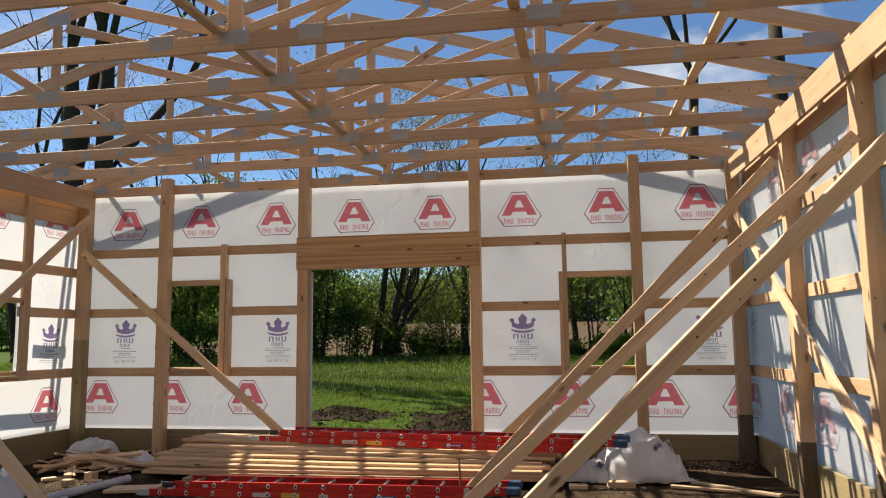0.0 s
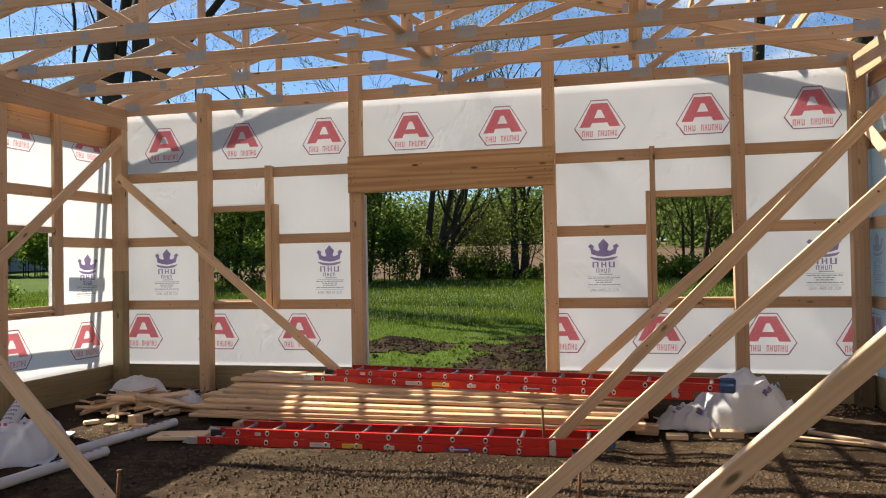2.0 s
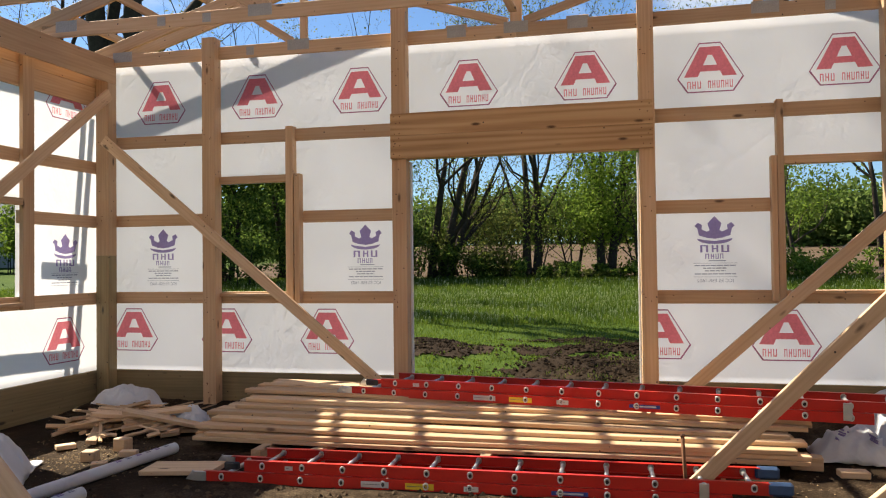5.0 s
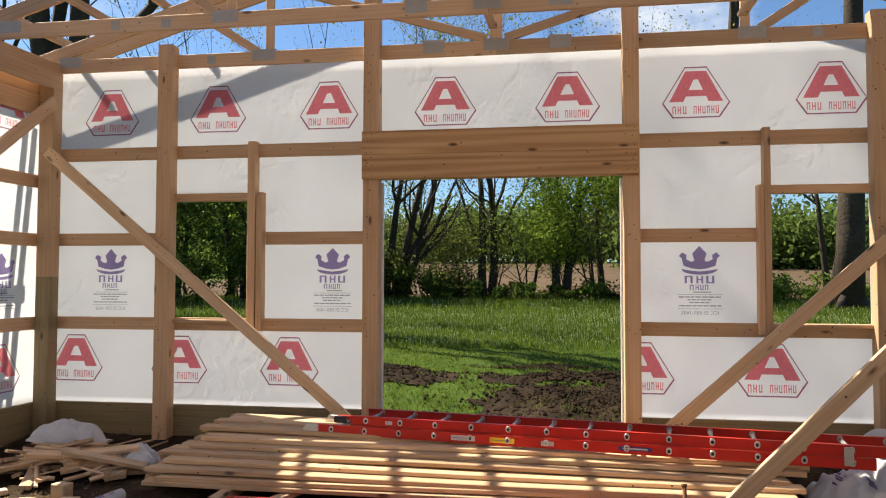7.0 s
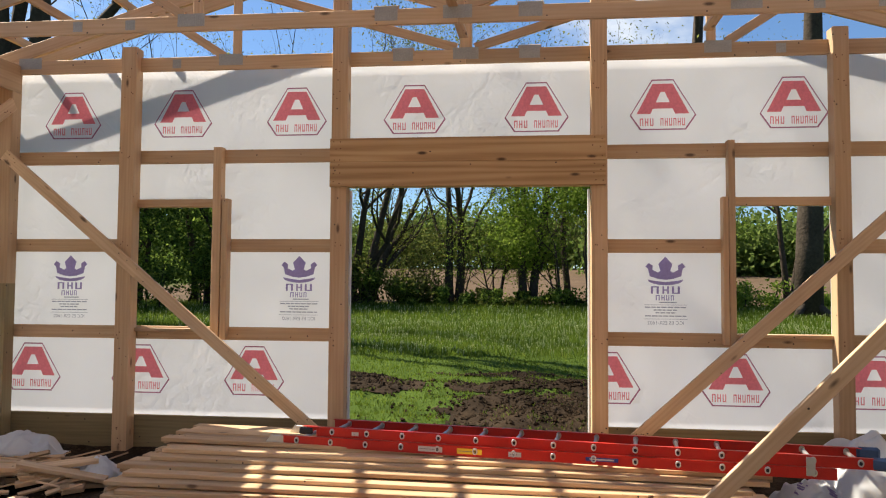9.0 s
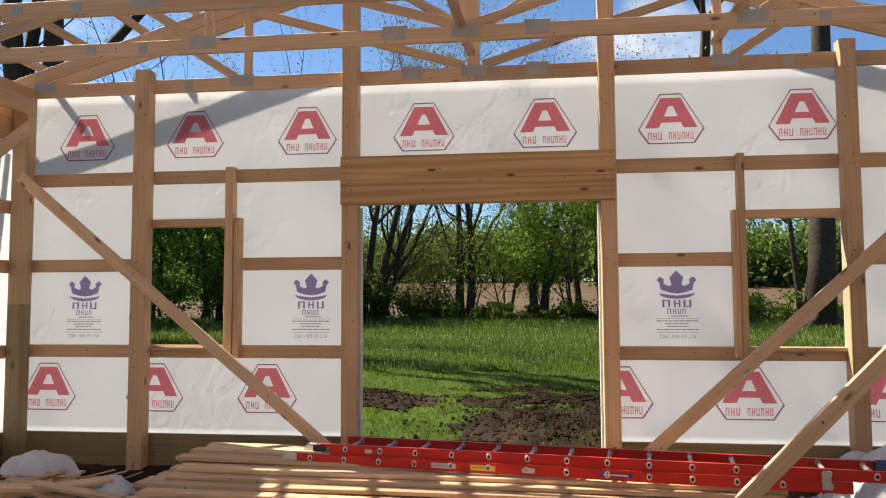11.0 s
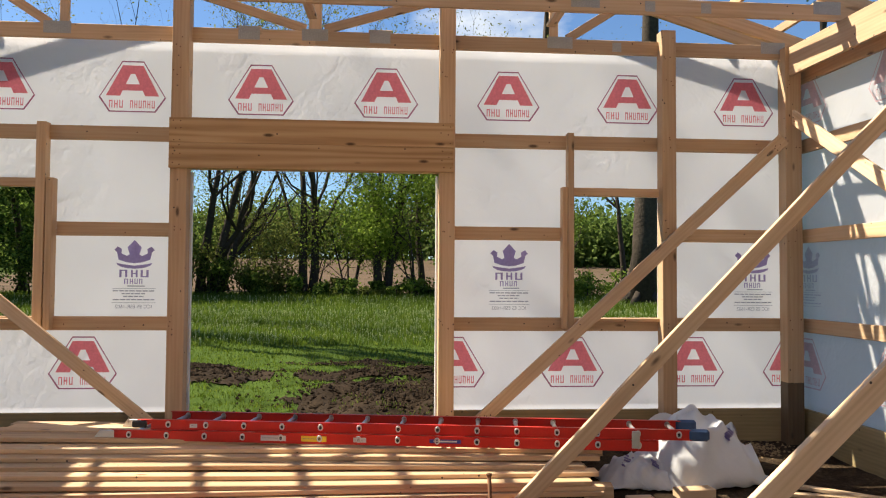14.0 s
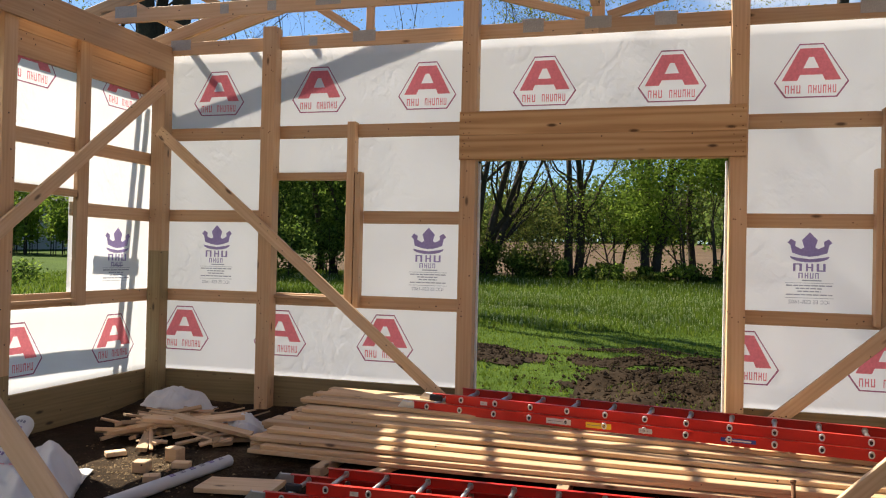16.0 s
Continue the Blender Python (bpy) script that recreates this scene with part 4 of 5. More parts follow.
def roll(p0, p1, r, label, mat=SHEET):
    bm = bmesh.new()
    p0, p1 = Vector(p0), Vector(p1)
    ax = (p1 - p0)
    n = 14
    prof = []
    for i in range(n + 1):
        u = i / n
        prof.append((p0 + ax * u + Vector((0, 0, 0.006 * noise.noise((u * 5, r * 40, 1)))), r * (1 + 0.05 * noise.noise((u * 7, 2, r * 30)))))
    tube(bm, [p for p, _ in prof], [q for _, q in prof], 14, False)
    tube(bm, [p for p, _ in prof][::-1], [q * 0.62 for _, q in prof], 14, False)
    bm.verts.ensure_lookup_table()
    ob = part("wrap_roll", bm, mat, smooth=True)
    # capped black plug fills the roll; its colour gives the hollow's shade
    core = bmesh.new()
    tube(core, [p0 + ax * 0.01, p1 - ax * 0.01], [r * 0.64] * 2, 14, True)
    part("core", core, BLACK, ob, "dark plug that stands for shade in the hollow core")
    d = ax.normalized()
    for k in range(6):
        c = p1 - ax * (0.10 + 0.07 * k)
        band = bmesh.new()
        for s in range(-2, 3):
            a0, a1 = s * 0.28, s * 0.28 + 0.2
            side = d.cross(Vector((0, 0, 1)))
            q = [c + d * e + (side * -math.sin(a) + Vector((0, 0, 1)) * math.cos(a)) * (r * 1.06) for e, a in ((0, a0), (0.05, a0), (0.05, a1), (0, a1))]
            band.faces.new([band.verts.new(v) for v in q])
        part("printed_band", band, BLUE_INK if k % 2 else GREY_INK, ob)
    return tagged(ob, label, "roll")


roll((-5.55, 8.55, 0.06), (-5.33, 10.0, 0.06), 0.046, "slim roll of white printed wrap lying on earth")
roll((-5.38, 7.45, 0.065), (-5.22, 8.72, 0.065), 0.046, "slim roll of white wrap lying on earth")
roll((-5.95, 8.05, 0.08), (-6.75, 9.4, 0.36), 0.075, "white wrap roll leaning on a loose sheet")

# a loose flap of wrap propped up behind the ladder
flap = bmesh.new()
rows = []
for i in range(13):
    u = i / 12
    rows.append([flap.verts.new((0.62 * u + 0.03 * v, 0.12 * math.sin(u * 4) + 0.10 * v, 0.40 * v * (0.55 + 0.45 * abs(math.sin(u * 3.4 + 0.6))) + 0.01)) for v in (0, 0.25, 0.5, 0.75, 1)])
for a, c in zip(rows, rows[1:]):
    for k in range(4):
        flap.faces.new((a[k], c[k], c[k + 1], a[k + 1]))
flap_ob = part("wrap_flap", flap, SHEET, at=pose(0.35, 11.25, 0.06, 0, 0, -6), smooth=True)
flap_sol = flap_ob.modifiers.new("thickness", "SOLIDIFY")
flap_sol.thickness = 0.003
tagged(flap_ob, "stiff flap of printed white wrap leaning behind the ladder", "plastic sheet")

# unseen poles and planks, added outside the side wall to shadow the wrap
shadow_stage = anchor("staging", (XL - 0.42, 11.5, 0), label="unseen timber poles and planks added outside the wall to cast shadows", category="staging")
for d in (0.0, 0.13):
    board("pole", (0, 0.0 + d, 0.0), (0, 0.36 + d, 3.75), 0.07, 0.06, PINE, shadow_stage, (0, 1, 0))
board("plank", (-0.05, -0.25, 2.08), (-0.05, 0.42, 2.08), 0.15, 0.036, PINE, shadow_stage)
board("plank", (-0.05, -1.25, 1.13), (-0.05, 0.30, 1.13), 0.17, 0.036, PINE, shadow_stage)

for i in range(92):
    a = rng.uniform(0, math.tau)
    d = rng.random() ** 0.6
    x, y = -6.17 + 0.62 * d * math.cos(a), 10.72 + 0.5 * d * math.sin(a)
    length = rng.choice((0.16, 0.25, 0.35, 0.5, 0.62, 0.75)) * rng.uniform(0.8, 1.15)
    w, t = rng.choice(((0.138, 0.036), (0.088, 0.036), (0.06, 0.03), (0.045, 0.02), (0.03, 0.014), (0.022, 0.012)))
    tilt = rng.uniform(-30, 30)
    z = 0.05 + 0.22 * max(0, 1 - d) * rng.uniform(0.2, 1) + 0.5 * length * abs(math.sin(math.radians(tilt * 0.5)))
    m = pose(x, y, z, rng.uniform(-22, 22), tilt * 0.5, rng.choice((28, 34, 40, 46, 60, 125, 8)) + rng.uniform(-12, 12))
    ob = part("wood_scrap", stick_mesh(length, w, t, seed=i), rng.choice((SCRAP, LUMBER_PINE, PALE)), at=m)
    tagged(ob, "thin splintered pine strip on the scrap heap" if w < 0.05 else "sawn pine offcut thrown on the scrap heap", "wood scrap", group="scrap heap offcuts")
for x, y, sx, sy, sz, tz in ((-5.86, 9.63, 0.12, 0.1, 0.085, 10), (-5.64, 9.45, 0.12, 0.09, 0.05, 30), (-5.81, 9.98, 0.13, 0.1, 0.11, -12), (-5.64, 9.82, 0.14, 0.08, 0.05, 15), (-6.75, 11.55, 0.26, 0.16, 0.16, 5), (-6.35, 9.95, 0.16, 0.09, 0.04, 50), (-5.35, 10.72, 0.34, 0.14, 0.04, 25), (-0.32, 10.40, 0.22, 0.13, 0.10, -8), (-0.05, 10.22, 0.20, 0.11, 0.05, 3), (0.42, 10.36, 0.3, 0.12, 0.07, 6)):
    ob = part("wood_block", slab((-sx / 2, -sy / 2, 0), (sx / 2, sy / 2, sz), 0.006), PALE if sz < 0.12 else SCRAP, at=pose(x, y, 0.02, 0, 0, tz))
    tagged(ob, "short sawn timber block lying on the earth", "wood block", group="loose timber blocks")
tagged(part("plank_offcut", stick_mesh(0.58, 0.27, 0.036), PALE, at=pose(-4.92, 9.47, 0.05, 1, -2, 4)), "short wide pine plank lying on earth", "plank")
tagged(board("ground_stick", (-4.25, 9.78, 0.05), (-4.0, 10.3, 0.075), 0.088, 0.036, PALE, None, (1, 0, 0)), "pine stick poking out under the lumber pile", "stick")
for p0, p1 in (((0.95, 10.35, 0.05), (2.0, 10.0, 0.05)), ((1.2, 10.55, 0.06), (1.95, 9.8, 0.08))):
    tagged(board("ground_stick", p0, p1, 0.06, 0.03, SCRAP, None, (0, 1, 0)), "grey stick lying on the earth", "stick", group="loose sticks")


def stake(x, y, h, lean):
    bm = bmesh.new()
    tube(bm, [(0, 0, -0.1), (0, 0, h)], [0.013, 0.013], 8)
    tube(bm, [(0, 0, h - 0.015), (0, 0, h)], [0.017, 0.019], 8)
    tagged(part("steel_stake", bm, RUST, at=pose(x, y, 0, 0, lean, 0), smooth=True), "rusty steel stake driven beside a prop", "stake", group="steel stakes")


stake(-1.25, 9.58, 0.42, -3)
stake(-4.12, 7.4, 0.30, 4)
stake(-0.86, 8.05, 0.35, 2)

# clods and crumbs
def scatter(name, mat, spots, label, category, seed):
    """Many small lumps in one mesh; spots: (x, y, radius, count, least, most)."""
    r = random.Random(seed)
    verts, faces = [], []
    base = [(0, 0, 1), (0, 0, -1), (1, 0, 0), (-1, 0, 0), (0, 1, 0), (0, -1, 0)]
    tri = [(0, 2, 4), (0, 4, 3), (0, 3, 5), (0, 5, 2), (1, 4, 2), (1, 3, 4), (1, 5, 3), (1, 2, 5)]
    for cx, cy, rx, ry, count, lo, hi in spots:
        for _ in range(count):
            a, d = r.uniform(0, math.tau), min(1.5, abs(r.gauss(0, 0.62))) ** 0.8
            x, y = cx + rx * d * math.cos(a), cy + ry * d * math.sin(a)
            s = lo + (hi - lo) * r.random() ** 3
            k = len(verts)
            t = r.uniform(0, math.tau)
            z = hollow(x, y) + 0.012 + s * 0.25
            for p in base:
                q = [c * s * r.uniform(0.6, 1.2) for c in p]
                verts.append((x + q[0] * math.cos(t) - q[1] * math.sin(t), y + q[0] * math.sin(t) + q[1] * math.cos(t), z + q[2] * 0.7))
            faces += [tuple(k + i for i in f) for f in tri]
    me = bpy.data.meshes.new(name)
    me.from_pydata(verts, [], faces)
    me.materials.append(mat)
    return tagged(new(name, me), label, category, kind="stuff")


scatter("gravel", GRAVEL, [(-2.0, 8.5, 2.6, 0.8, 12000, 0.006, 0.032), (-6.0, 10.2, 0.8, 0.5, 420, 0.006, 0.02), (1.55, 11.75, 0.6, 0.35, 500, 0.006, 0.02), (-6.9, 11.9, 1.2, 0.25, 300, 0.006, 0.02), (0.6, 9.0, 1.8, 1.3, 6000, 0.006, 0.024), (-2.5, 6.6, 4.5, 1.6, 6000, 0.005, 0.022)], "light gravel and soil crumbs strewn on the floor", "gravel", 4)
STRAW = plain("straw_chips", (0.25, 0.18, 0.105), 0.9, grain=45, spread=0.5)
scatter("wood_chips", STRAW, [(-5.9, 9.75, 0.75, 0.55, 1500, 0.004, 0.016), (-6.2, 10.7, 0.9, 0.7, 500, 0.004, 0.014), (-3.0, 9.7, 2.6, 0.35, 500, 0.003, 0.012), (0.4, 10.1, 1.2, 0.5, 500, 0.003, 0.012), (1.6, 11.75, 0.5, 0.3, 900, 0.006, 0.022), (-2.5, 7.5, 4.0, 2.2, 300, 0.003, 0.010)], "pale wood chips and straw trodden into the floor", "wood chips", 14)
scatter("soil_clods", CLOD, [(-2.6, 12.9, 3.2, 0.5, 3500, 0.010, 0.05), (-1.3, 14.6, 1.8, 1.6, 8000, 0.008, 0.045), (-1.6, 16.4, 1.6, 0.45, 2600, 0.008, 0.045), (-4.8, 16.2, 1.0, 0.7, 2400, 0.008, 0.045), (-2.5, 17.95, 1.1, 0.25, 900, 0.010, 0.045), (-3.0, 10.0, 0.8, 0.12, 300, 0.01, 0.04), (-3.3, 7.0, 4.0, 3.5, 2600, 0.004, 0.03)], "dark churned clods of earth", "soil", 5)

# ---- outside: churned strip, grass, trees ----
bm = bmesh.new()
xs, ys = steps(-8.0, 4.0, 0.1), steps(12.1, 18.6, 0.1)
gv = {}
for i, x in enumerate(xs):
    for j, y in enumerate(ys):
        if muddy(x, y):
            gv[i, j] = (x, y)
made = {}


def mud_vert(i, j):
    if (i, j) not in made:
        x, y = xs[i], ys[j]
        made[i, j] = bm.verts.new((x, y, hollow(x, y) + 0.012 + 0.035 * max(0, noise.noise((x * 5, y * 5, 20)))))
    return made[i, j]


for i, j in gv:
    if (i + 1, j) in gv and (i, j + 1) in gv and (i + 1, j + 1) in gv:
        bm.faces.new((mud_vert(i, j), mud_vert(i + 1, j), mud_vert(i + 1, j + 1), mud_vert(i, j + 1)))
tagged(part("mud", bm, CLOD, smooth=True), "dark churned mud trodden up outside the door opening", "mud", kind="structure")


def blades(name, spots, mat, label, seed):
    r = np.random.default_rng(seed)
    vs, fs = [], []
    for x0, x1, y0, y1, count, lo, hi, wd in spots:
        xx, yy = r.uniform(x0, x1, count), r.uniform(y0, y1, count)
        hh = r.uniform(lo, hi, count)
        aa = r.uniform(0, math.tau, count)
        ll = r.normal(0, 0.3, (count, 2))
        for x, y, h, a, l in zip(xx, yy, hh, aa, ll):
            if y < 18.6 and noise.noise((x * 1.9, y * 2.6, 40)) < 0.12 and muddy(x, y):
                continue
            z = hollow(x, y) - 0.01
            c, s = math.cos(a) * wd, math.sin(a) * wd
            k = len(vs)
            vs += [(x - c, y - s, z), (x + c, y + s, z), (x + l[0] * h * 0.4 + c * 0.6, y + l[1] * h * 0.4 + s * 0.6, z + h * 0.6), (x + l[0] * h, y + l[1] * h, z + h)]
            fs += [(k, k + 1, k + 2), (k, k + 2, k + 3)]
    me = bpy.data.meshes.new(name)
    me.from_pydata(vs, [], fs)
    me.materials.append(mat)
    return tagged(new(name, me), label, "grass", kind="stuff")


blades("grass", [(-9, 6, 12.9, 20.2, 52000, 0.03, 0.08, 0.006), (-14, 8, 20.2, 27, 62000, 0.07, 0.18, 0.006), (-26, 13, 26, 38, 60000, 0.08, 0.22, 0.010), (-24, -8, 6, 26, 22000, 0.05, 0.3, 0.014)], GRASS, "fresh green grass, tall in the meadow and short near the wall", 3)
SEED = plain("seed_heads", (0.42, 0.44, 0.22), 0.9, spread=0.2)


def flecks(name, spots, mat, label, seed):
    """Small seed heads floating at the tips of the tall grass."""
    r = random.Random(seed)
    vs, fs = [], []
    for x0, x1, y0, y1, count, h, s in spots:
        for _ in range(count):
            x, y = r.uniform(x0, x1), r.uniform(y0, y1)
            z = hollow(x, y) + h * r.uniform(0.6, 1.1)
            k = len(vs)
            vs += [(x, y, z + s), (x - s, y, z), (x + s * 0.3, y - s, z), (x + s, y + s * 0.3, z), (x, y, z - s), (x, y, z - h)]
            fs += [(k, k + 1, k + 2), (k, k + 2, k + 3), (k, k + 3, k + 1), (k + 4, k + 2, k + 1), (k + 4, k + 3, k + 2), (k + 4, k + 1, k + 3), (k + 4, k + 5, k + 1)]
    me = bpy.data.meshes.new(name)
    me.from_pydata(vs, [], fs)
    me.materials.append(mat)
    return tagged(new(name, me), label, "seed heads", kind="stuff")


flecks("seed_heads", [(-12, 6, 20.3, 28, 4200, 0.16, 0.011), (-24, 11, 26, 35, 2400, 0.18, 0.014)], SEED, "pale dandelion seed heads standing in the tall grass", 8)


def leaf_cloud(bm_v, bm_f, r, centre, radius, count, size, flat=0.75):
    for _ in range(count):
        d = Vector((r.gauss(0, 1), r.gauss(0, 1), r.gauss(0, 1) * flat))
        p = centre + d * radius * 0.5
        n = Vector((r.gauss(0, 1), r.gauss(0, 1), r.gauss(0, 1) + 0.5)).normalized()
        a = n.orthogonal().normalized()
        a.rotate(Matrix.Rotation(r.uniform(0, math.tau), 3, n))
        b = n.cross(a)
        s = size * r.uniform(0.6, 1.3)
        k = len(bm_v)
        bm_v.extend((tuple(p - a * s), tuple(p + b * s * 0.55), tuple(p + a * s), tuple(p - b * s * 0.55)))
        bm_f.append((k, k + 1, k + 2, k + 3))


def tree(x, y, height, girth, seed, label, leaf=None, density=20, leaf_size=0.09, bare=0.45, lean=(0, 0), depth=4, stems=1, spread=0.55, crown_r=0.5, bark=BARK, part_ways=0.16, wander=0.5):
    """Trunk with forking limbs, and a broken crown of small leaves at the twig ends."""
    r = random.Random(seed)
    z0 = hollow(x, y) - 0.15
    t = anchor("tree", (x, y, z0), label=label, category="tree", group="tree line")
    bm = bmesh.new()
    tips = []

    def grow(p, d, length, rad, level):
        pts, rads = [p], [rad]
        n = 5 if level < 2 else 3
        taper = 0.62 if level else 0.5
        for i in range(n):
            d = (d + Vector((r.gauss(0, 0.10), r.gauss(0, 0.10), r.gauss(0.03, 0.06))) * (wander if level == 0 else 1.5)).normalized()
            p = p + d * length / n
            pts.append(p)
            rads.append(rad * (1 - (1 - taper) * (i + 1) / n))
        tube(bm, pts, rads, 10 if level == 0 else 6 if level < 3 else 4, level == 0)
        if level >= depth:
            tips.append((p, d))
            return
        kids = r.choice((2, 3, 3)) if level else r.choice((3, 4))
        for k in range(kids):
            at = len(pts) - 1 if k == 0 else r.randint(max(1, int(n * bare)), n)
            side = Vector((r.gauss(0, 1), r.gauss(0, 1), r.gauss(0.15, 0.5)))
            side = (side - d * side.dot(d)).normalized()
            s = spread * r.uniform(0.7, 1.4) * (0.5 if k == 0 else 1.2)
            grow(pts[at], (d + side * s).normalized(), length * r.uniform(0.5, 0.78), rads[at] * r.uniform(0.5, 0.72), level + 1)
        if level >= 2:
            tips.append((p, d))

    for k in range(stems):
        lx, ly = lean[0] + (part_ways * (k - (stems - 1) / 2) if stems > 1 else 0), lean[1] + (r.uniform(-0.1, 0.1) if stems > 1 else 0)
        d0 = Vector((lx, ly, 1)).normalized()
        grow(Vector(((k - (stems - 1) / 2) * girth * 0.9, 0, 0)), d0, height * (0.42 if leaf else 0.5), girth / 2, 0)
    for i in range(5):
        a = i * math.tau / 5 + r.uniform(0, 1)
        tube(bm, [(math.cos(a) * girth * 0.95, math.sin(a) * girth * 0.95, 0.05), (math.cos(a) * girth * 0.35, math.sin(a) * girth * 0.35, 0.55)], [girth * 0.13, girth * 0.16], 6)
    part("trunk", bm, bark, t, smooth=True)
    if leaf:
        v, f = [], []
        for p, d in tips:
            leaf_cloud(v, f, r, p, crown_r * r.uniform(0.6, 1.2) * 2, r.randint(density // 2, density), leaf_size)
        me = bpy.data.meshes.new("crown")
        me.from_pydata(v, [], f)
        me.materials.append(leaf)
        part("crown", me, None, t)
    return t


def bush(x, y, w, d, h, seed, leaf, label, count=900, size=0.08, category="bush"):
    r = random.Random(seed)
    z0 = hollow(x, y) - 0.05
    b = anchor("bush", (x, y, z0), label=label, category=category, group="undergrowth")
    bm = bmesh.new()
    v, f = [], []
    n = max(4, int(w * d * 1.2))
    for i in range(n):
        px, py = r.uniform(-w / 2, w / 2), r.uniform(-d / 2, d / 2)
        top = h * r.uniform(0.5, 1.0) * (1 - 0.4 * (2 * px / w) ** 2)
        q = Vector((px + r.uniform(-0.3, 0.3), py + r.uniform(-0.3, 0.3), top))
        tube(bm, [(px, py, 0), (px * 0.9 + q.x * 0.1, py, top * 0.5), q], [0.03, 0.02, 0.008], 4, False)
        for k in range(3):
            c = Vector((px, py, 0)).lerp(q, r.uniform(0.25, 1.0)) + Vector((r.gauss(0, 0.25), r.gauss(0, 0.25), 0))
            tube(bm, [Vector((px, py, 0)).lerp(q, 0.4), c], [0.012, 0.005], 3, False)
            leaf_cloud(v, f, r, c, r.uniform(0.5, 1.0) * min(1.0, h * 0.4), max(4, count // (3 * n)), size)
    v = [(a, c, max(0.02, e)) for a, c, e in v]
    tagged(part("stem", bm, TWIG, b), kind="stuff")
    me = bpy.data.meshes.new("foliage")
    me.from_pydata(v, [], f)
    me.materials.append(leaf)
    part("foliage", me, None, b)
    return b


# trees of the hedge line beyond the lawn
LINE = [
    # x, y, height, girth, seed, leaf, density, lean, stems, label
    (-9.4, 37.5, 13, 0.42, 1, LEAF_OLIVE, 16, (0.25, 0), 3, "many-stemmed spreading tree just coming into leaf"),
    (-5.3, 38.5, 15, 0.42, 2, LEAF_OLIVE, 15, (0.02, 0), 2, "twin-stemmed tree with thin olive spring foliage"),
    (-3.3, 39.0, 8.5, 0.18, 3, LEAF_SPRING, 18, (0.12, 0), 1, "slim leaning tree with thin foliage"),
    (-2.0, 38.0, 14, 0.42, 4, LEAF_OLIVE, 12, (0.0, 0), 2, "straight dark tree with thin olive leaves"),
    (-0.6, 37.3, 6.6, 0.14, 5, LEAF_SPRING, 55, (0.04, 0), 1, "slim young tree in bright green leaf"),
    (0.5, 37.0, 6.4, 0.14, 6, LEAF_SPRING, 55, (-0.04, 0), 1, "slim young tree in bright green leaf"),
    (2.6, 38.5, 7.5, 0.22, 7, LEAF_SPRING, 26, (0, 0), 1, "young tree in fresh green leaf"),
    (-12.5, 37.0, 7.5, 0.3, 8, LEAF_DEEP, 34, (0, 0), 2, "dense dark green tree of the hedge line"),
    (-15.5, 35.5, 7.5, 0.3, 9, LEAF_DEEP, 44, (0, 0), 1, "dense dark green tree of the hedge line"),
    (-18.5, 35.0, 7.5, 0.3, 10, LEAF_DEEP, 44, (0, 0), 2, "dense dark green tree of the hedge line"),
    (-22.0, 34.0, 8, 0.3, 11, LEAF_DEEP, 44, (0, 0), 1, "dense dark green tree of the hedge line"),
    (6.5, 42.0, 7.5, 0.22, 12, LEAF_SPRING, 26, (0, 0), 1, "young tree in fresh green leaf"),
    (11.0, 44.0, 13, 0.35, 13, LEAF_OLIVE, 26, (0, 0), 2, "tree with thin olive spring foliage"),
]
for x, y, h, g, s, leaf, dens, lean, stems, label in LINE:
    tree(x, y, h, g, s, label, leaf, int(dens * {LEAF_OLIVE: 1.5, LEAF_SPRING: 2.6, LEAF_DEEP: 3.0}[leaf]), {LEAF_OLIVE: 0.05, LEAF_SPRING: 0.07, LEAF_DEEP: 0.085}[leaf], 0.3, lean, 4, stems, crown_r=0.6)

# tall old trees, nearly bare, that stand over the roof
tree(-18.6, 28.1, 30, 1.05, 21, "tall old twin-trunked tree with bare dark limbs", LEAF_SPRING, 5, 0.09, 0.6, (0.0, 0), 5, 2, 0.32, part_ways=0.015, wander=0.12)
tree(7.95, 33.0, 34, 1.0, 22, "tall old tree with deeply furrowed grey bark", LEAF_SPRING, 4, 0.10, 0.8, (0.02, 0), 5, 1, 0.5, wander=0.2)
tree(6.2, 45.0, 36, 0.95, 23, "tall bare tree with dark branches", LEAF_OLIVE, 3, 0.1, 0.7, (0, 0), 5, 1, 0.55, wander=0.2)
for x, y, h, g, seed in ((-9.3, 40.0, 16, 0.42, 24), (-0.1, 40.5, 15, 0.34, 25), (-20.5, 38.0, 17, 0.4, 33), (-23.5, 36.0, 18, 0.4, 34), (-27.5, 35.0, 18, 0.42, 35), (-13.4, 38.5, 15, 0.34, 28), (-17.2, 38.0, 16, 0.36, 29), (3.4, 41.0, 14, 0.3, 32)):
    tree(x, y, h, g, seed, "tall bare tree with fine upright branches", LEAF_OLIVE, 3, 0.07, 0.4, (0, 0), 5, 1, 0.5)
tree(-24.5, 32.0, 22, 0.6, 26, "tall bare tree with dark branches", LEAF_OLIVE, 4, 0.08, 0.5, (0, 0), 5, 1, 0.55)
tree(14.5, 30.0, 21, 0.7, 27, "tall bare tree with dark branches", LEAF_SPRING, 4, 0.08, 0.5, (0, 0), 5, 1, 0.55)

# brushy middle layer between the trunks
MID = random.Random(5)
for i in range(11):
    x = -10.8 + 1.45 * i
    leaf = MID.choice((LEAF_OLIVE, LEAF_SPRING))
    tree(x, MID.uniform(38.2, 39.6), MID.uniform(3.6, 7.5), 0.09, 200 + i, "slender understorey tree with drooping thin foliage", leaf, 16, 0.05, 0.25, (MID.uniform(-0.2, 0.2), 0), 4, 2, crown_r=0.6)

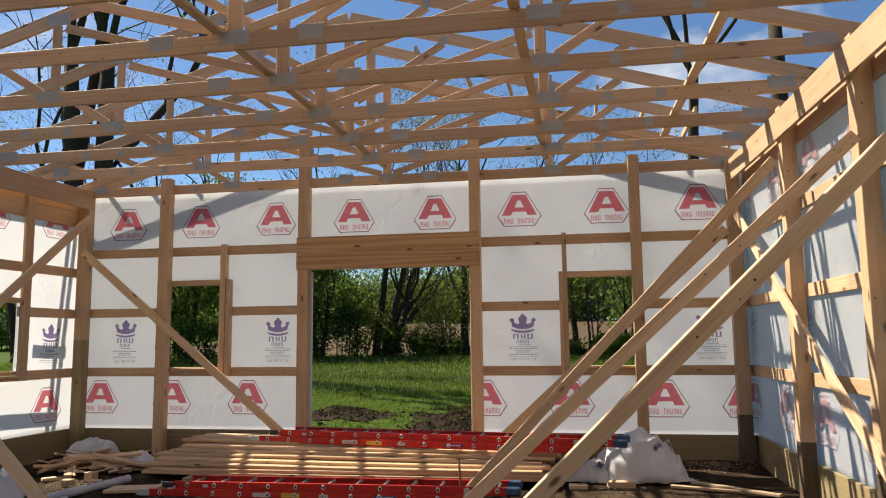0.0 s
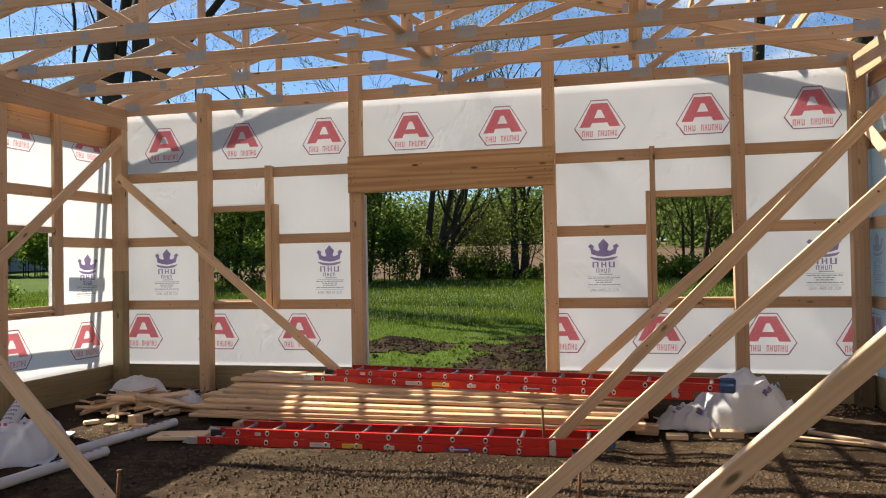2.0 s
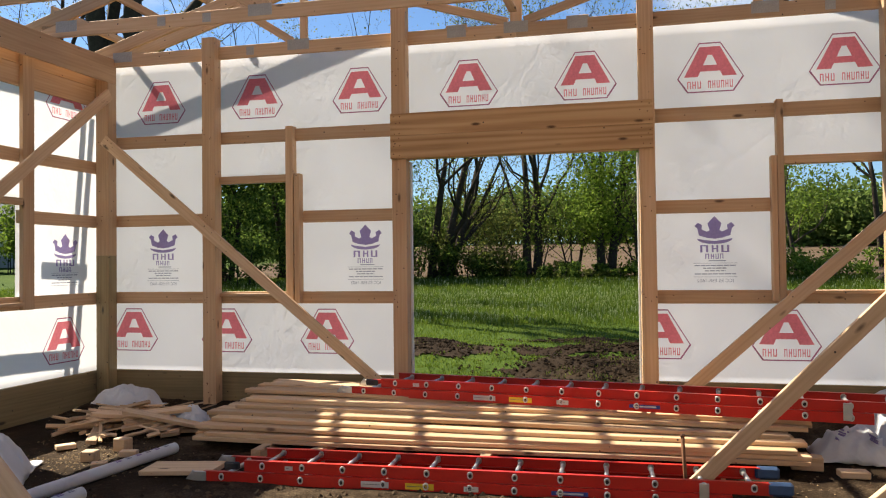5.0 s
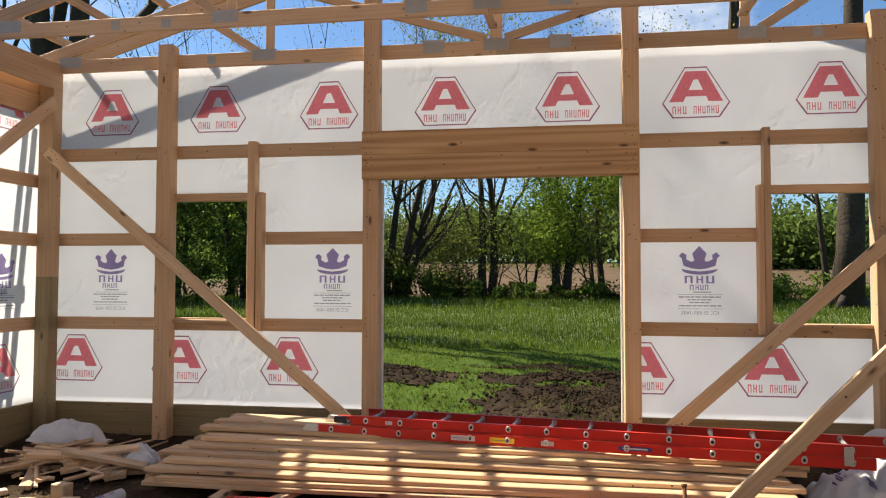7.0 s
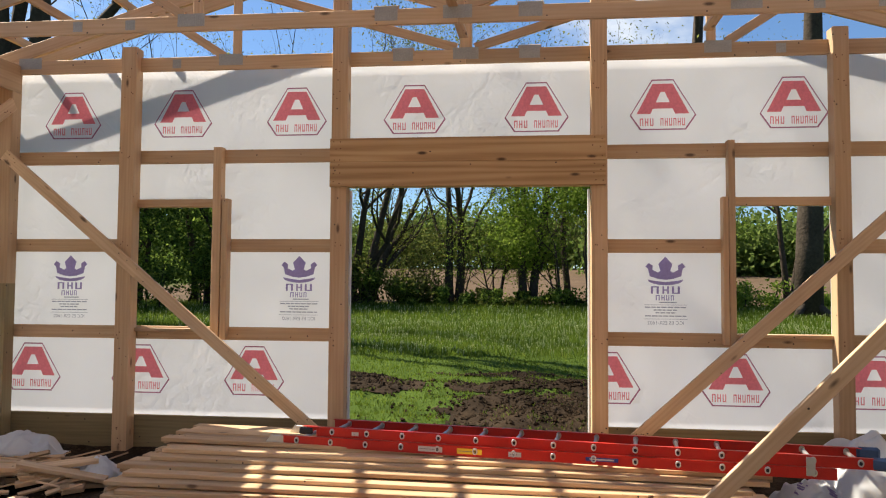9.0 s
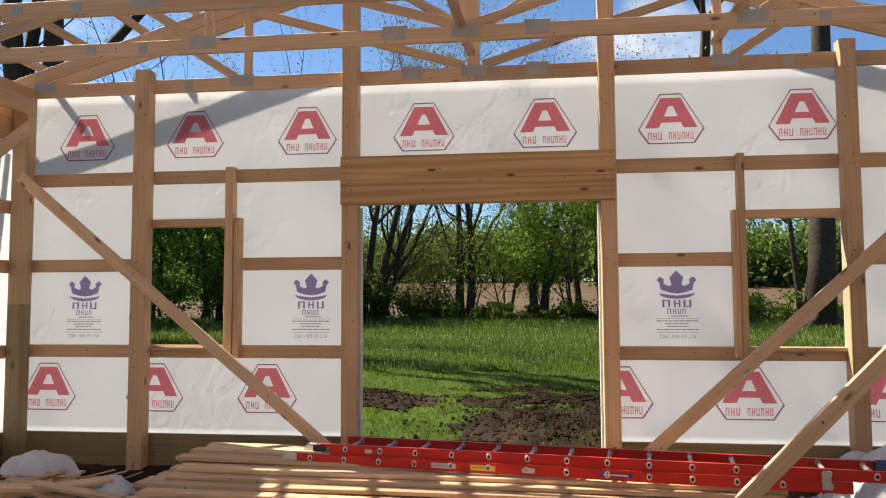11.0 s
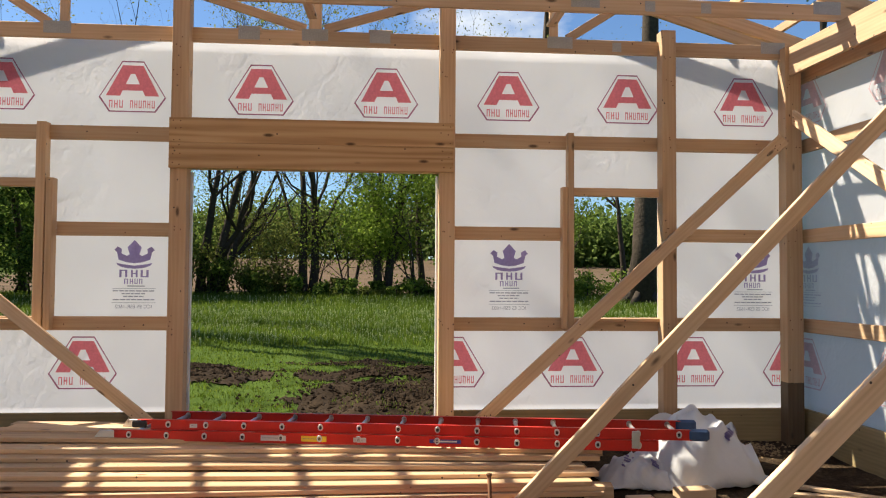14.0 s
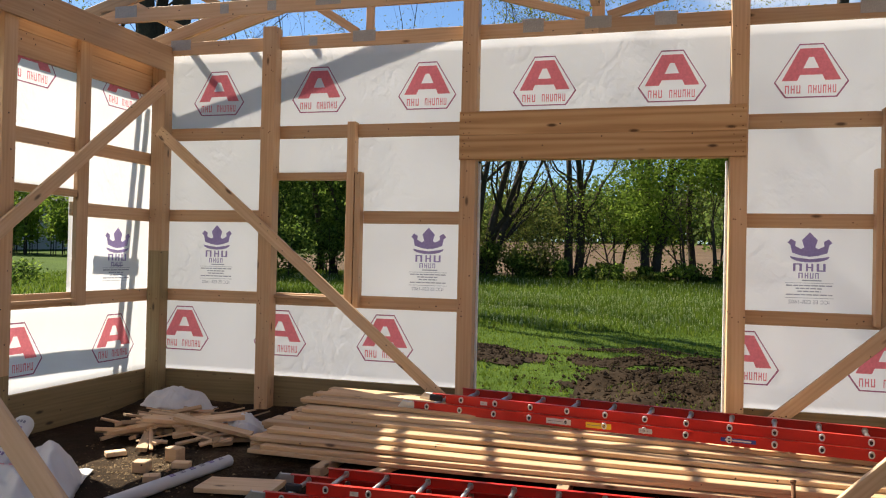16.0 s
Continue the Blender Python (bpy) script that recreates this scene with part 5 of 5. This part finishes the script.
# undergrowth
for i, (x, y, w, d, h, leaf, n) in enumerate([
    (-10.6, 36.6, 3.6, 1.8, 3.3, LEAF_DEEP, 3600), (-8.9, 37.2, 2.2, 1.4, 2.9, LEAF_OLIVE, 1100), (-7.3, 37.4, 2.4, 1.2, 1.5, LEAF_DEEP, 1000), (-5.2, 37.6, 3.0, 1.4, 2.3, LEAF_OLIVE, 700),
    (-3.6, 37.6, 2.6, 1.2, 0.8, LEAF_OLIVE, 700), (-1.9, 37.2, 2.8, 1.2, 0.7, LEAF_DEEP, 800), (0.2, 37.4, 2.2, 1.2, 1.5, LEAF_SPRING, 1100), (1.8, 37.0, 2.8, 1.4, 1.5, LEAF_SPRING, 1300),
    (4.5, 37.6, 3.6, 1.6, 1.1, LEAF_SPRING, 1400), (8.5, 38.0, 5, 1.6, 1.2, LEAF_SPRING, 1700), (-14.0, 34.4, 4.4, 2.0, 3.6, LEAF_DEEP, 5600), (-19.0, 33.4, 5.6, 2.0, 4.2, LEAF_DEEP, 7200), (-23.8, 33.5, 4.0, 2.0, 4.0, LEAF_DEEP, 5000),
    (-4.2, 36.8, 3.0, 1.0, 0.75, LEAF_DEEP, 1300), (-2.8, 36.9, 2.2, 1.0, 0.6, LEAF_OLIVE, 900), (-6.6, 37.0, 2.4, 1.0, 2.0, LEAF_OLIVE, 700), (2.6, 36.6, 2.6, 1.2, 1.0, LEAF_DEEP, 1200),
    (-5.9, 37.0, 2.6, 1.0, 0.9, LEAF_DEEP, 1300), (-0.6, 37.6, 2.2, 1.0, 0.6, LEAF_DEEP, 700), (6.4, 36.4, 2.4, 1.2, 1.3, LEAF_SPRING, 900)]):
    bush(x, y, w, d, h, 40 + i, leaf, {LEAF_DEEP: "dense dark green shrub of the hedge line", LEAF_OLIVE: "low olive brush under the trees", LEAF_SPRING: "bright green spring shrub under the trees"}[leaf], int(n * 1.25), 0.08)
bush(-20.2, 22.3, 2.2, 1.6, 1.5, 61, LEAF_DEEP, "rounded green garden bush on the lawn", 2600, 0.05)
bush(-41.0, 46.0, 20.0, 3.0, 5.2, 62, LEAF_SPRING, "leafy hedge before a grey roofed house", 16000, 0.14)


# far woods beyond the field
def woods(name, y, x0, x1, h, count, seed, leaf, label):
    r = random.Random(seed)
    v, f = [], []
    for _ in range(count):
        x = r.uniform(x0, x1)
        p = Vector((x, y + r.uniform(-4, 4), hollow(x, y) + h * (0.03 + 0.72 * r.random() * (0.7 + 0.5 * noise.noise((x * 0.06, seed, 0))))))
        leaf_cloud(v, f, r, p, 3.0, 40, 0.30)
    v = [(a, b, max(hollow(a, b), c)) for a, b, c in v]
    me = bpy.data.meshes.new(name)
    me.from_pydata(v, [], f)
    me.materials.append(leaf)
    return tagged(new(name, me), label, "woods", kind="stuff")


woods("far_woods", 100, -100, 80, 11, 3600, 1, LEAF_FAR, "distant dark green woods beyond the ploughed field")
woods("far_woods", 78, 5, 45, 7, 700, 2, LEAF_FAR, "distant light green thicket beyond the field")
woods("far_woods", 70, -60, -25, 10, 900, 3, LEAF_DEEP, "distant dark green thicket beside the field")
woods("far_woods", -45, -90, 90, 14, 900, 4, LEAF_DEEP, "dark green woods on the near side of the plot")


# grey house far behind the hedge
def house(x, y, turn):
    h = anchor("house", pose(x, y, hollow(x, y) - 0.4, 0, 0, turn), label="low grey-roofed house standing behind a leafy hedge", category="house")
    wallm = plain("grey_siding", (0.42, 0.42, 0.42), 0.8, grain=3, spread=0.1)
    roofm = plain("grey_shingles", (0.17, 0.17, 0.18), 0.9, grain=6, spread=0.3, bump=0.5)
    h.scale = (1.5, 1.5, 1.5)
    part("wall", slab((-6, -4, 0), (6, 4, 2.7)), wallm, h)
    bm = bmesh.new()
    a = [bm.verts.new(p) for p in ((-6.5, -4.6, 2.6), (-6.5, 0, 5.0), (-6.5, 4.6, 2.6), (6.5, -4.6, 2.6), (6.5, 0, 5.0), (6.5, 4.6, 2.6))]
    for q in ((0, 3, 4, 1), (1, 4, 5, 2), (0, 1, 2), (3, 5, 4), (0, 2, 5, 3)):
        bm.faces.new([a[i] for i in q])
    part("roof", bm, roofm, h)
    win = plain("dark_pane", (0.05, 0.06, 0.07), 0.15)
    for u in (-3, 1, 4):
        o = part("window", slab((u - 0.5, -4.06, 1.0), (u + 0.5, -4.0, 2.1)), wallm, h)
        part("pane", slab((u - 0.42, -4.075, 1.08), (u + 0.42, -4.055, 2.02)), win, o)
    return h


house(-51, 56, 45)
